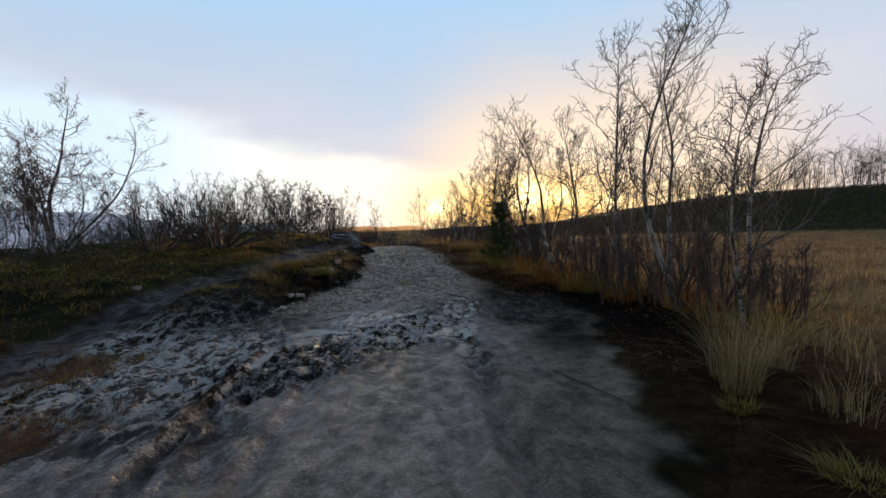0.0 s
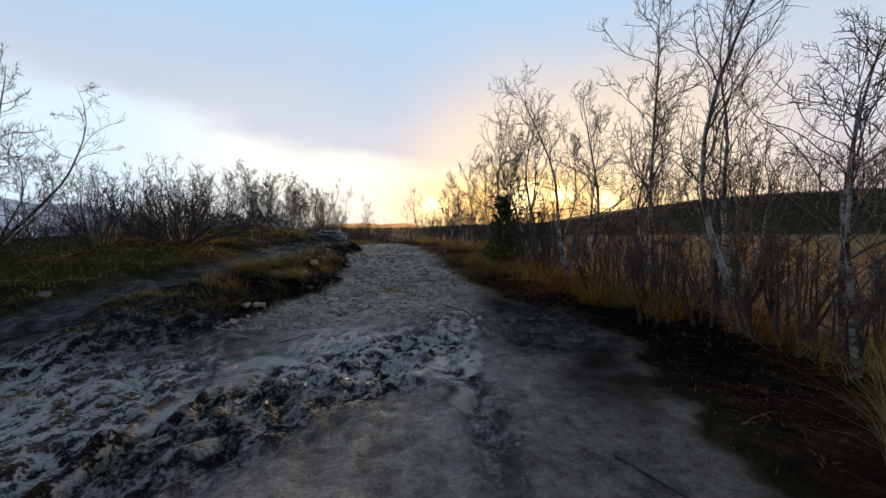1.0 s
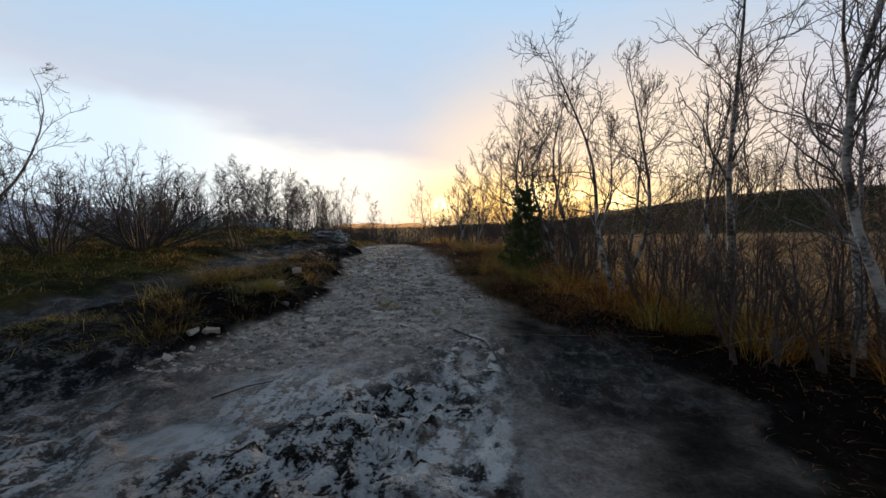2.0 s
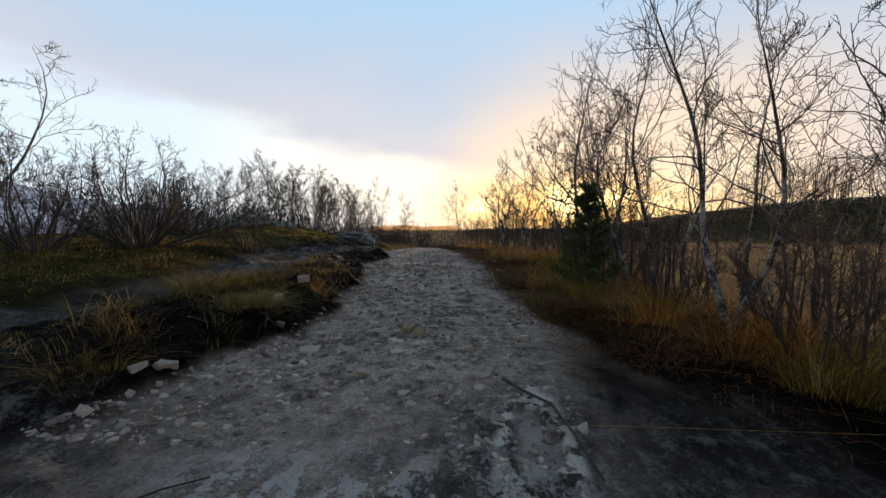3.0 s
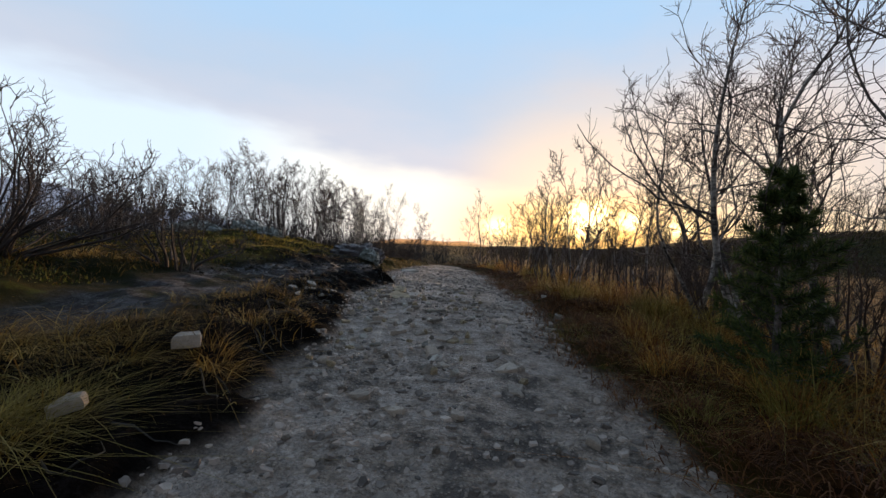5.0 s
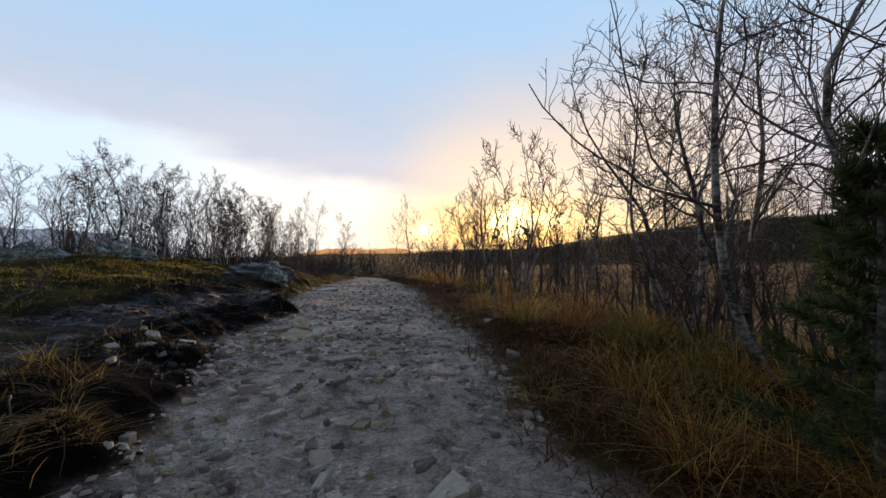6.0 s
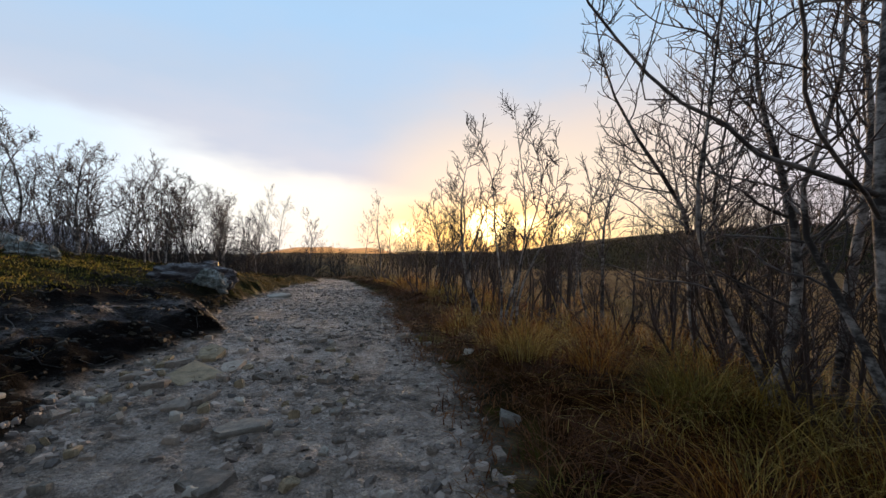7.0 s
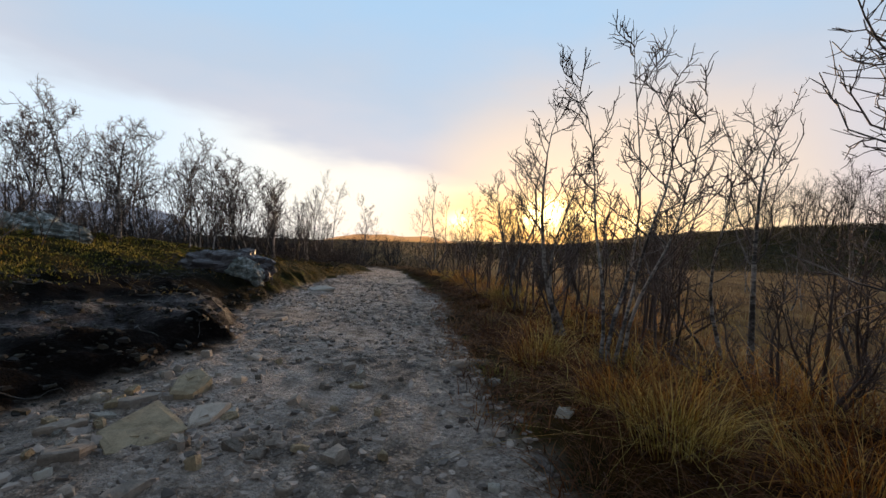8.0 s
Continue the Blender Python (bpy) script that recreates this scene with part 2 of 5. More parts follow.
    h = mth(nt, "ADD", h, mth(nt, "MULTIPLY", churn, mth(nt, "MULTIPLY", clod, 3.0)))
    h = mth(nt, "ADD", h, mth(nt, "MULTIPLY", wet, mth(nt, "MULTIPLY", streak, 1.6)))
    bumped(nt, b, mth(nt, "MULTIPLY", h, mth(nt, "SUBTRACT", 1.0, mth(nt, "MULTIPLY", mth(nt, "MAXIMUM", pool, mth(nt, "MULTIPLY", pale_sheen, 0.75)), 0.93))), 0.95, 0.035)
    return m


def make_bark(name, pale, dark, share):
    m, nt, b = material(name)
    v = nt.nodes.new("ShaderNodeTexCoord").outputs["Object"]
    rings = grain(nt, stretched(nt, v, 16, 16, 30), 1.0, 5, 0.7)
    patch = grain(nt, v, 3.5, 4, 0.6)
    f = step(nt, mth(nt, "ADD", mth(nt, "MULTIPLY", rings, 0.45), mth(nt, "MULTIPLY", patch, 0.55)), share - 0.09, share + 0.09)
    nt.links.new(mixc(nt, f, dark, pale), b.inputs["Base Color"])
    b.inputs["Roughness"].default_value = 0.78
    bumped(nt, b, rings, 0.5, 0.006)
    return m


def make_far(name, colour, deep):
    """Distant hill dissolved in bright evening air: a plain backdrop, haze painted as emitted glow."""
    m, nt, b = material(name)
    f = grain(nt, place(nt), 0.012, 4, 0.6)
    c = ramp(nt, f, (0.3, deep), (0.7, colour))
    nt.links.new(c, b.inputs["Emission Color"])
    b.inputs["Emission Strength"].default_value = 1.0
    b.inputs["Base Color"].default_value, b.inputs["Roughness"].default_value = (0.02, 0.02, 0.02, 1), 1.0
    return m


def make_blades(name, tones, gloss=0.6, other=None):
    """Grass: the tone varies from blade to blade and over the ground; thin leaves let some light through."""
    m, nt, b = material(name)
    r = nt.nodes.new("ShaderNodeNewGeometry").outputs["Random Per Island"]
    v = place(nt)
    patch = grain(nt, v, 1.1, 3)
    f = mth(nt, "ADD", mth(nt, "MULTIPLY", r, 0.5), mth(nt, "MULTIPLY", patch, 0.5))
    c = ramp(nt, f, *tones)
    if other:
        c = mixc(nt, step(nt, mth(nt, "ADD", grain(nt, v, 0.75, 4, 0.6), mth(nt, "MULTIPLY", r, 0.12)), 0.54, 0.66), c, ramp(nt, f, *other))
    nt.links.new(c, b.inputs["Base Color"])
    b.inputs["Roughness"].default_value, b.inputs["Specular IOR Level"].default_value = gloss, 0.3
    thin = nt.nodes.new("ShaderNodeBsdfTranslucent")
    nt.links.new(c, thin.inputs["Color"])
    blend = nt.nodes.new("ShaderNodeMixShader")
    blend.inputs[0].default_value = 0.45
    nt.links.new(b.outputs[0], blend.inputs[1]), nt.links.new(thin.outputs[0], blend.inputs[2])
    nt.links.new(blend.outputs[0], nt.nodes["Material Output"].inputs["Surface"])
    return m


M_GROUND = make_ground_material()
M_BIRCH = make_bark("birch_bark", (0.36, 0.335, 0.325), (0.026, 0.022, 0.022), 0.52)
M_LIMB = make_bark("branch_bark", (0.18, 0.16, 0.155), (0.045, 0.037, 0.037), 0.52)
M_TWIG = plain("twig_bark", (0.045, 0.032, 0.032), (0.085, 0.061, 0.057), (0.15, 0.112, 0.10), 3.0, 0.7, 0, tex="Object")
M_WILLOW = plain("willow_bark", (0.018, 0.015, 0.016), (0.038, 0.032, 0.034), (0.08, 0.068, 0.07), 3.0, 0.75, 0, tex="Object")
M_NEEDLE = make_blades("spruce_needles", ((0.3, (0.022, 0.040, 0.014)), (0.5, (0.052, 0.080, 0.025)), (0.7, (0.115, 0.14, 0.042))))
M_STONE = plain("schist_stone", (0.12, 0.102, 0.088), (0.28, 0.238, 0.205), (0.47, 0.40, 0.34), 5.0, 0.78, 0.6, 0.008, chance="object", tex="Object")
M_OCHRE = plain("ochre_stone", (0.1429, 0.1128, 0.07169), (0.2858, 0.2285, 0.1506), (0.4129, 0.3356, 0.2294), 6.0, 0.8, 0.6, 0.008, tex="Object")
M_PALE = plain("pale_stone", (0.15, 0.14, 0.125), (0.32, 0.30, 0.268), (0.48, 0.45, 0.405), 6.0, 0.75, 0.6, 0.01, chance="object", tex="Object")
M_ROCK = plain("wet_bedrock", (0.018, 0.016, 0.020), (0.05, 0.046, 0.054), (0.12, 0.115, 0.125), 2.2, 0.42, 0.8, 0.03)
M_LICHEN = plain("lichen_rock", (0.0297, 0.0324, 0.0297), (0.1013, 0.1188, 0.1148), (0.567, 0.648, 0.675), 4.5, 0.85, 0.8, 0.03, fine=17)
M_CHIP = plain("gravel_chips", (0.07, 0.058, 0.053), (0.24, 0.20, 0.178), (0.44, 0.37, 0.325), 9.0, 0.75, 0, chance="island")
M_CRUMB = plain("mud_crumbs", (0.05, 0.043, 0.04), (0.13, 0.112, 0.102), (0.28, 0.24, 0.22), 9.0, 0.6, 0, chance="island")
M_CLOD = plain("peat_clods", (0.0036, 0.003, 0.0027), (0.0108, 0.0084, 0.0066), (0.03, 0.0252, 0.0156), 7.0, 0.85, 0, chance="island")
M_STRAW = make_blades("straw_blades", ((0.28, (0.060, 0.016, 0.004)), (0.42, (0.205, 0.066, 0.009)), (0.56, (0.43, 0.175, 0.026)), (0.74, (0.72, 0.40, 0.095))),
                      other=((0.28, (0.075, 0.046, 0.009)), (0.44, (0.20, 0.135, 0.024)), (0.58, (0.39, 0.285, 0.065)), (0.74, (0.66, 0.50, 0.16))))
M_BLEACHED = make_blades("bleached_straw", ((0.28, (0.104, 0.065, 0.026)), (0.45, (0.234, 0.169, 0.0715)), (0.6, (0.3575, 0.2795, 0.1365)), (0.75, (0.455, 0.377, 0.2145))))
M_MIRE = make_blades("mire_sedge", ((0.28, (0.10, 0.060, 0.032)), (0.45, (0.21, 0.137, 0.076)), (0.6, (0.32, 0.222, 0.128)), (0.75, (0.43, 0.32, 0.195))))
M_MOSS = make_blades("bank_moss", ((0.30, (0.034, 0.042, 0.008)), (0.46, (0.105, 0.112, 0.018)), (0.6, (0.25, 0.22, 0.034)), (0.76, (0.45, 0.33, 0.07))))
M_SEDGE = make_blades("green_sedge", ((0.25, (0.1187, 0.08479, 0.0192)), (0.5, (0.2256, 0.181, 0.03648)), (0.75, (0.3919, 0.328, 0.096))))
M_DULL = make_blades("bank_grass_blades", ((0.28, (0.03163, 0.01869, 0.00575)), (0.46, (0.1078, 0.06469, 0.01725)), (0.6, (0.2731, 0.1869, 0.05031)), (0.76, (0.6038, 0.4744, 0.1725))))
M_HEATH = make_blades("heath_leaves", ((0.30, (0.012, 0.012, 0.0035)), (0.45, (0.036, 0.031, 0.007)), (0.58, (0.095, 0.060, 0.012)), (0.76, (0.25, 0.135, 0.03))))
M_GOLD = make_blades("amber_grass", ((0.28, (0.06, 0.032, 0.007)), (0.45, (0.19, 0.105, 0.02)), (0.6, (0.40, 0.25, 0.055)), (0.75, (0.65, 0.46, 0.14))))
M_LITTER = make_blades("dead_leaves", ((0.25, (0.045, 0.017, 0.007)), (0.5, (0.125, 0.046, 0.016)), (0.75, (0.27, 0.125, 0.046))))
M_BRUSH = plain("brush_bark", (0.035, 0.024, 0.022), (0.07, 0.050, 0.046), (0.13, 0.098, 0.088), 3.0, 0.75, 0, tex="Object")
M_STICK = plain("wet_stick_bark", (0.010, 0.009, 0.009), (0.022, 0.019, 0.018), (0.05, 0.042, 0.038), 12.0, 0.5, 0.4, 0.004)
M_WOOD = plain("far_wood_bark", (0.018, 0.016, 0.014), (0.034, 0.029, 0.025), (0.06, 0.05, 0.042), 0.4, 0.85, 0, chance="island")
M_SCRUB = make_blades("far_scrub_leaves", ((0.30, (0.016, 0.016, 0.009)), (0.5, (0.036, 0.031, 0.016)), (0.75, (0.078, 0.06, 0.031))))
M_FAR = make_far("hill_painted_haze", (0.68, 0.33, 0.11), (0.54, 0.26, 0.09))
M_BLUE = make_far("mountain_painted_haze", (0.27, 0.32, 0.42), (0.20, 0.24, 0.33))


# ---- small builders ----
def mesh_of(name, verts, faces, mat, smooth=True):
    me = bpy.data.meshes.new(name)
    me.from_pydata([tuple(p) for p in verts], [], faces)
    me.materials.append(mat)
    if smooth:
        me.polygons.foreach_set("use_smooth", [True] * len(me.polygons))
    return me


def array_mesh(name, verts, faces, mat, smooth=False):
    """A mesh from numpy arrays: faces all of one size."""
    me = bpy.data.meshes.new(name)
    verts, faces = np.asarray(verts, np.float32), np.asarray(faces, np.int32)
    n, k = faces.shape
    me.vertices.add(len(verts)), me.loops.add(n * k), me.polygons.add(n)
    me.vertices.foreach_set("co", verts.ravel())
    me.loops.foreach_set("vertex_index", faces.ravel())
    me.polygons.foreach_set("loop_start", np.arange(0, n * k, k, dtype=np.int32))
    me.polygons.foreach_set("use_smooth", np.full(n, smooth))
    me.update(calc_edges=True)
    me.materials.append(mat)
    return me


def part_of(name, me, parent, label=""):
    ob = new(name, me)
    ob.parent = parent
    return tagged(ob, label)


def empty(name, place_at):
    ob = new(name)
    ob.location = place_at
    ob.empty_display_size = 0.1
    return ob


def sstep(v, lo, hi):
    s = np.clip((np.asarray(v, float) - lo) / (np.asarray(hi) - lo), 0, 1)
    return s * s * (3 - 2 * s)


def lattice(i, j, seed):
    h = np.sin(i * 127.1 + j * 311.7 + seed * 74.7) * 43758.5453
    return h - np.floor(h)


def vnoise(x, y, seed=0):
    x, y = np.asarray(x, float), np.asarray(y, float)
    i, j = np.floor(x), np.floor(y)
    fx, fy = x - i, y - j
    fx, fy = fx * fx * (3 - 2 * fx), fy * fy * (3 - 2 * fy)
    a, b = lattice(i, j, seed), lattice(i + 1, j, seed)
    c, d = lattice(i, j + 1, seed), lattice(i + 1, j + 1, seed)
    return (a + (b - a) * fx) * (1 - fy) + (c + (d - c) * fx) * fy


def fbm(x, y, octaves=4, seed=0):
    total, amp, norm = 0.0, 1.0, 0.0
    for k in range(octaves):
        total = total + amp * vnoise(x * 2 ** k + 17.3 * k, y * 2 ** k - 9.1 * k, seed + k)
        norm += amp
        amp *= 0.5
    return total / norm - 0.5


# ---- the lie of the land ----
def table(pairs, spread=0.8):
    """A smooth curve through (y, value) knots."""
    ky, kv = zip(*pairs)
    yy = np.arange(-60, 160, 0.1)
    vv = np.interp(yy, ky, kv)
    k = np.hanning(int(spread * 20) | 1)
    pad = len(k) // 2
    vv = np.convolve(np.pad(vv, pad, mode="edge"), k / k.sum(), "valid")
    return lambda y: np.interp(y, yy, vv)


PATH_Z = table([(-60, 0.1), (0, 0.03), (4, -0.06), (6.8, -0.14), (8.5, -0.1), (10.5, 0), (12.1, 0.13), (15.5, 0.33), (18.5, 0.34), (20.5, 0.24),
                (24, 0.2), (31, 0.0), (36, -0.25), (44, -0.9), (80, -3.5), (160, -8)], 1.2)
LEFT = table([(-60, -3), (0, -3), (2.5, -3.2), (4.5, -4.6), (6.5, -4.4), (8, -3.5), (9.2, -3.2), (10.5, -2.65), (12, -2.5), (14, -2.7), (16.4, -3.3),
              (19, -3.2), (21, -4.1), (24, -4.5), (29, -4.7), (34, -4.6), (40, -6.5), (60, -16), (160, -60)], 0.5)
RIGHT = table([(-60, 1), (0, 1), (2.1, 1.1), (4.6, 2.0), (7.2, 2.6), (8.7, 2.35), (10.2, 1.3), (11.5, 0.75), (12.6, 0.48), (14.8, 0.15), (16, 0.15),
               (17, 0), (18.3, -0.3), (21, -0.65), (24, -0.95), (28, -1.9), (34, -3.3), (40, -5.2), (60, -14.5), (160, -58)], 0.5)
BANK_Y = table([(-60, 0.2), (2, 0.2), (5, 0.3), (7, 0.55), (8.5, 0.95), (10, 1), (16, 1), (18, 1.05), (21, 1.22), (24, 1.18), (27, 0.9), (31, 0.6), (36, 0.4), (160, 0.5)], 1.0)
TRACK_X = table([(-60, -5), (3, -5), (4.4, -5.2), (5.5, -5.6), (8.2, -5.8), (9.4, -5.6), (10.6, -5.2), (12, -4.65), (13, -4.65), (15.3, -5.0), (17.6, -4.85), (18.7, -4.3), (20, -3.7), (60, -3.7)], 1.0)


def zones(x, y):
    """How far a place lies left of the path, right of it, and from the side track."""
    w = 0.26 * fbm(x * 1.1, y * 1.1, 3, 5) + 0.20 * fbm(x * 3.7, y * 3.7, 3, 9)
    return LEFT(y) - x + w * 2, x - RIGHT(y) + w * 2, np.abs(x - TRACK_X(y) + w) / (1 + 0.7 * sstep(y, 11.5, 13) - 0.45 * sstep(y, 15, 17))


def height(x, y):
    x, y = np.asarray(x, float), np.asarray(y, float)
    u, v, tr = zones(x, y)
    base = PATH_Z(np.minimum(y, 150))
    low_back = np.interp(u, [0, 0.15, 0.45, 0.9, 2, 3, 4.5, 8, 14, 30, 80, 400], [0, 0.06, 0.30, 0.45, 0.50, 0.60, 0.70, 0.74, 0.66, -0.9, -7, -12])
    knoll = np.interp(u, [0, 0.15, 0.45, 0.9, 2, 3, 4.5, 8, 14, 30, 80, 400], [0, 0.05, 0.28, 0.44, 0.52, 0.74, 0.98, 0.84, 0.50, -0.9, -7, -12])
    up = low_back + (knoll - low_back) * sstep(y, 17, 21)
    z = base + np.where(u > 0, np.where(up > 0, up * BANK_Y(y), up), 0)
    # right verge and the flat mire beyond
    verge = 0.16 * sstep(v, 0.0, 0.7) * sstep(y, 5, 10)
    mire = -0.25 + 0.004 * np.maximum(y - 15, 0)
    flat = sstep(v, 1.8, 6.0)
    zr = (base + verge) * (1 - flat) + mire * flat
    z = np.where(v > 0, zr, z)
    # wooded rise beyond the mire
    rise = sstep(y + 0.10 * x, 47, 82) * sstep(x, -8, 12)
    z = np.where(v > 0, z + np.interp(x, [0, 15, 25, 37, 50, 58, 80, 200], [0.1, 0.3, 0.9, 2.0, 4.4, 5.7, 6.7, 9]) * rise, z)
    # valley and open country far out
    r = np.hypot(x, y)
    z = z - 44 * sstep(r, 95, 620)
    off = np.clip(np.maximum(u, v) * 2, 0, 1)
    near = 1 - sstep(r, 60, 140)
    z = z + off * near * (0.26 * fbm(x * 0.55, y * 0.55, 4, 2) + 0.22 * fbm(x * 1.9, y * 1.9, 3, 7))
    z = z - 0.09 * (1 - sstep(tr, 0.30, 0.75)) * np.where(u > 0.4, 1, 0) * sstep(y, 3, 6) * (1 - sstep(y, 19, 21))
    # washed-out peat steps
    worn_bank = sstep(u, 0.1, 0.5) * (1 - sstep(u, 2.0, 3.0)) * sstep(y, 14.5, 16.5) * (1 - sstep(y, 21, 23))
    z = z + worn_bank * (0.22 * fbm(x * 1.5, y * 1.1, 3, 71) + 0.10 * np.floor(6 * (fbm(x * 0.8, y * 0.6, 3, 72) + 0.5)) / 3 - 0.1)
    # trodden surface: gravel unevenness, ruts and churned mud near the start
    on = 1 - off
    z = z + on * near * (0.07 * fbm(x * 1.3, y * 0.8, 3, 21) + 0.06 * fbm(x * 5, y * 5, 3, 22) + 0.015 * fbm(x * 9.5, y * 9.5, 2, 23))
    mud = mud_zone(x, y)
    lump = 1 - np.abs(fbm(x * 3.4 + 0.8 * y, y * 2.1, 3, 31)) * 5
    z = z + mud * 0.075 * np.clip(lump, -0.6, 1) - 0.045 * mud + mud * 0.12 * fbm(x * 8, y * 5.5, 2, 33)
    for cx, lean, wide, deep, y0, y1 in RUTS:
        line = cx + lean * (y - 4) + 0.12 * fbm(y * 0.8, cx + y * 0, 2, 41)
        s = np.exp(-((x - line) / wide) ** 2) * sstep(y, y0 - 0.5, y0 + 0.5) * (1 - sstep(y, y1 - 0.8, y1 + 0.4))
        z = z - deep * s + 0.5 * deep * np.exp(-((np.abs(x - line) - 1.6 * wide) / (0.7 * wide)) ** 2) * sstep(y, y0 - 0.5, y0 + 0.5) * (1 - sstep(y, y1 - 0.8, y1 + 0.4))
    pool = pools(x, y)
    z = z * (1 - pool) + (base - 0.035) * pool
    return z


def mud_zone(x, y):
    """Where feet and wheels have churned the mud: a slanting strip, the wet flat left of it, the wheel line and the boggy right side."""
    f = np.clip(((x + 2.3) * 1.8 + (y - 4.3) * 2.5) / (1.8 ** 2 + 2.5 ** 2), 0, 1)
    far = np.hypot(x + 2.3 - 1.8 * f, y - 4.3 - 2.5 * f) + 0.35 * fbm(x * 1.6, y * 1.6, 3, 35)
    strip = 1 - sstep(far, 0.45, 1.15)
    left = 0.75 * sstep(y, 1.6, 3.2) * (1 - sstep(y, 7.6, 9.0)) * sstep(x, -5.4, -4.6) * (1 - sstep(x + 0.25 * y, -1.4, -0.4))
    wheel = 0.8 * np.exp(-((x - 0.32 + 0.10 * (y - 5)) / 0.28) ** 2) * sstep(y, 3.2, 4.4) * (1 - sstep(y, 7.6, 9.2))
    bog = 0.6 * sstep(y, 6.4, 7.4) * (1 - sstep(y, 8.6, 9.6)) * sstep(x, -1.2, 0.2) * (1 - sstep(x, 2.0, 2.7))
    return np.maximum.reduce([strip, left, wheel, bog])


RUTS = [(-2.35, -0.10, 0.10, 0.10, 2.2, 5.9), (0.30, -0.08, 0.12, 0.07, 0.8, 6.2), (-0.9, 0.02, 0.12, 0.025, 0.8, 5.6), (0.75, 0.02, 0.10, 0.025, 1.5, 6.0), (-1.5, -0.05, 0.10, 0.035, 0.5, 4.6)]
POOLS = [(-2.15, 6.6, 0.50, 0.34), (-0.02, 6.5, 0.30, 0.42), (0.24, 8.35, 0.20, 0.60), (-2.5, 5.3, 0.16, 0.60), (0.15, 5.5, 0.16, 0.5)]


def pools(x, y):
    """Shallow standing water with ragged shores."""
    out = np.zeros(np.shape(x))
    ragged = 1.5 * fbm(x * 3.2, y * 3.2, 3, 81) + 0.8 * fbm(x * 9, y * 9, 2, 82)
    for px, py, rx, ry in POOLS:
        out = np.maximum(out, sstep(1 - ((x - px) / rx) ** 2 - ((y - py) / ry) ** 2 + ragged, 0.15, 0.45))
    return out


def shores(x, y):
    """Pale silt left round the pools."""
    out = np.zeros(np.shape(x))
    ragged = 1.5 * fbm(x * 3.2, y * 3.2, 3, 81) + 0.8 * fbm(x * 9, y * 9, 2, 82)
    for px, py, rx, ry in POOLS[1:3]:
        f = 1 - ((x - px) / rx) ** 2 - ((y - py) / ry) ** 2 + ragged
        out = np.maximum(out, sstep(f, -1.8, -1.0) * (1 - sstep(f, 0.1, 0.4)))
    return out


def spaced(lo, hi, dense):
    """Grid lines: fine inside the (from, to, gap) stretches, ever wider towards lo and hi."""
    out = []
    for a, b, gap in dense:
        out.extend(np.arange(a, b - gap * 0.4, gap))
    out.append(dense[-1][1])
    for first, limit, sign in ((dense[0], lo, -1), (dense[-1], hi, 1)):
        p, gap = (first[0] if sign < 0 else first[1]), first[2]
        while (limit - p) * sign > 0:
            gap *= 1.18
            p += sign * gap
            out.append(p)
    return np.array(sorted(out))


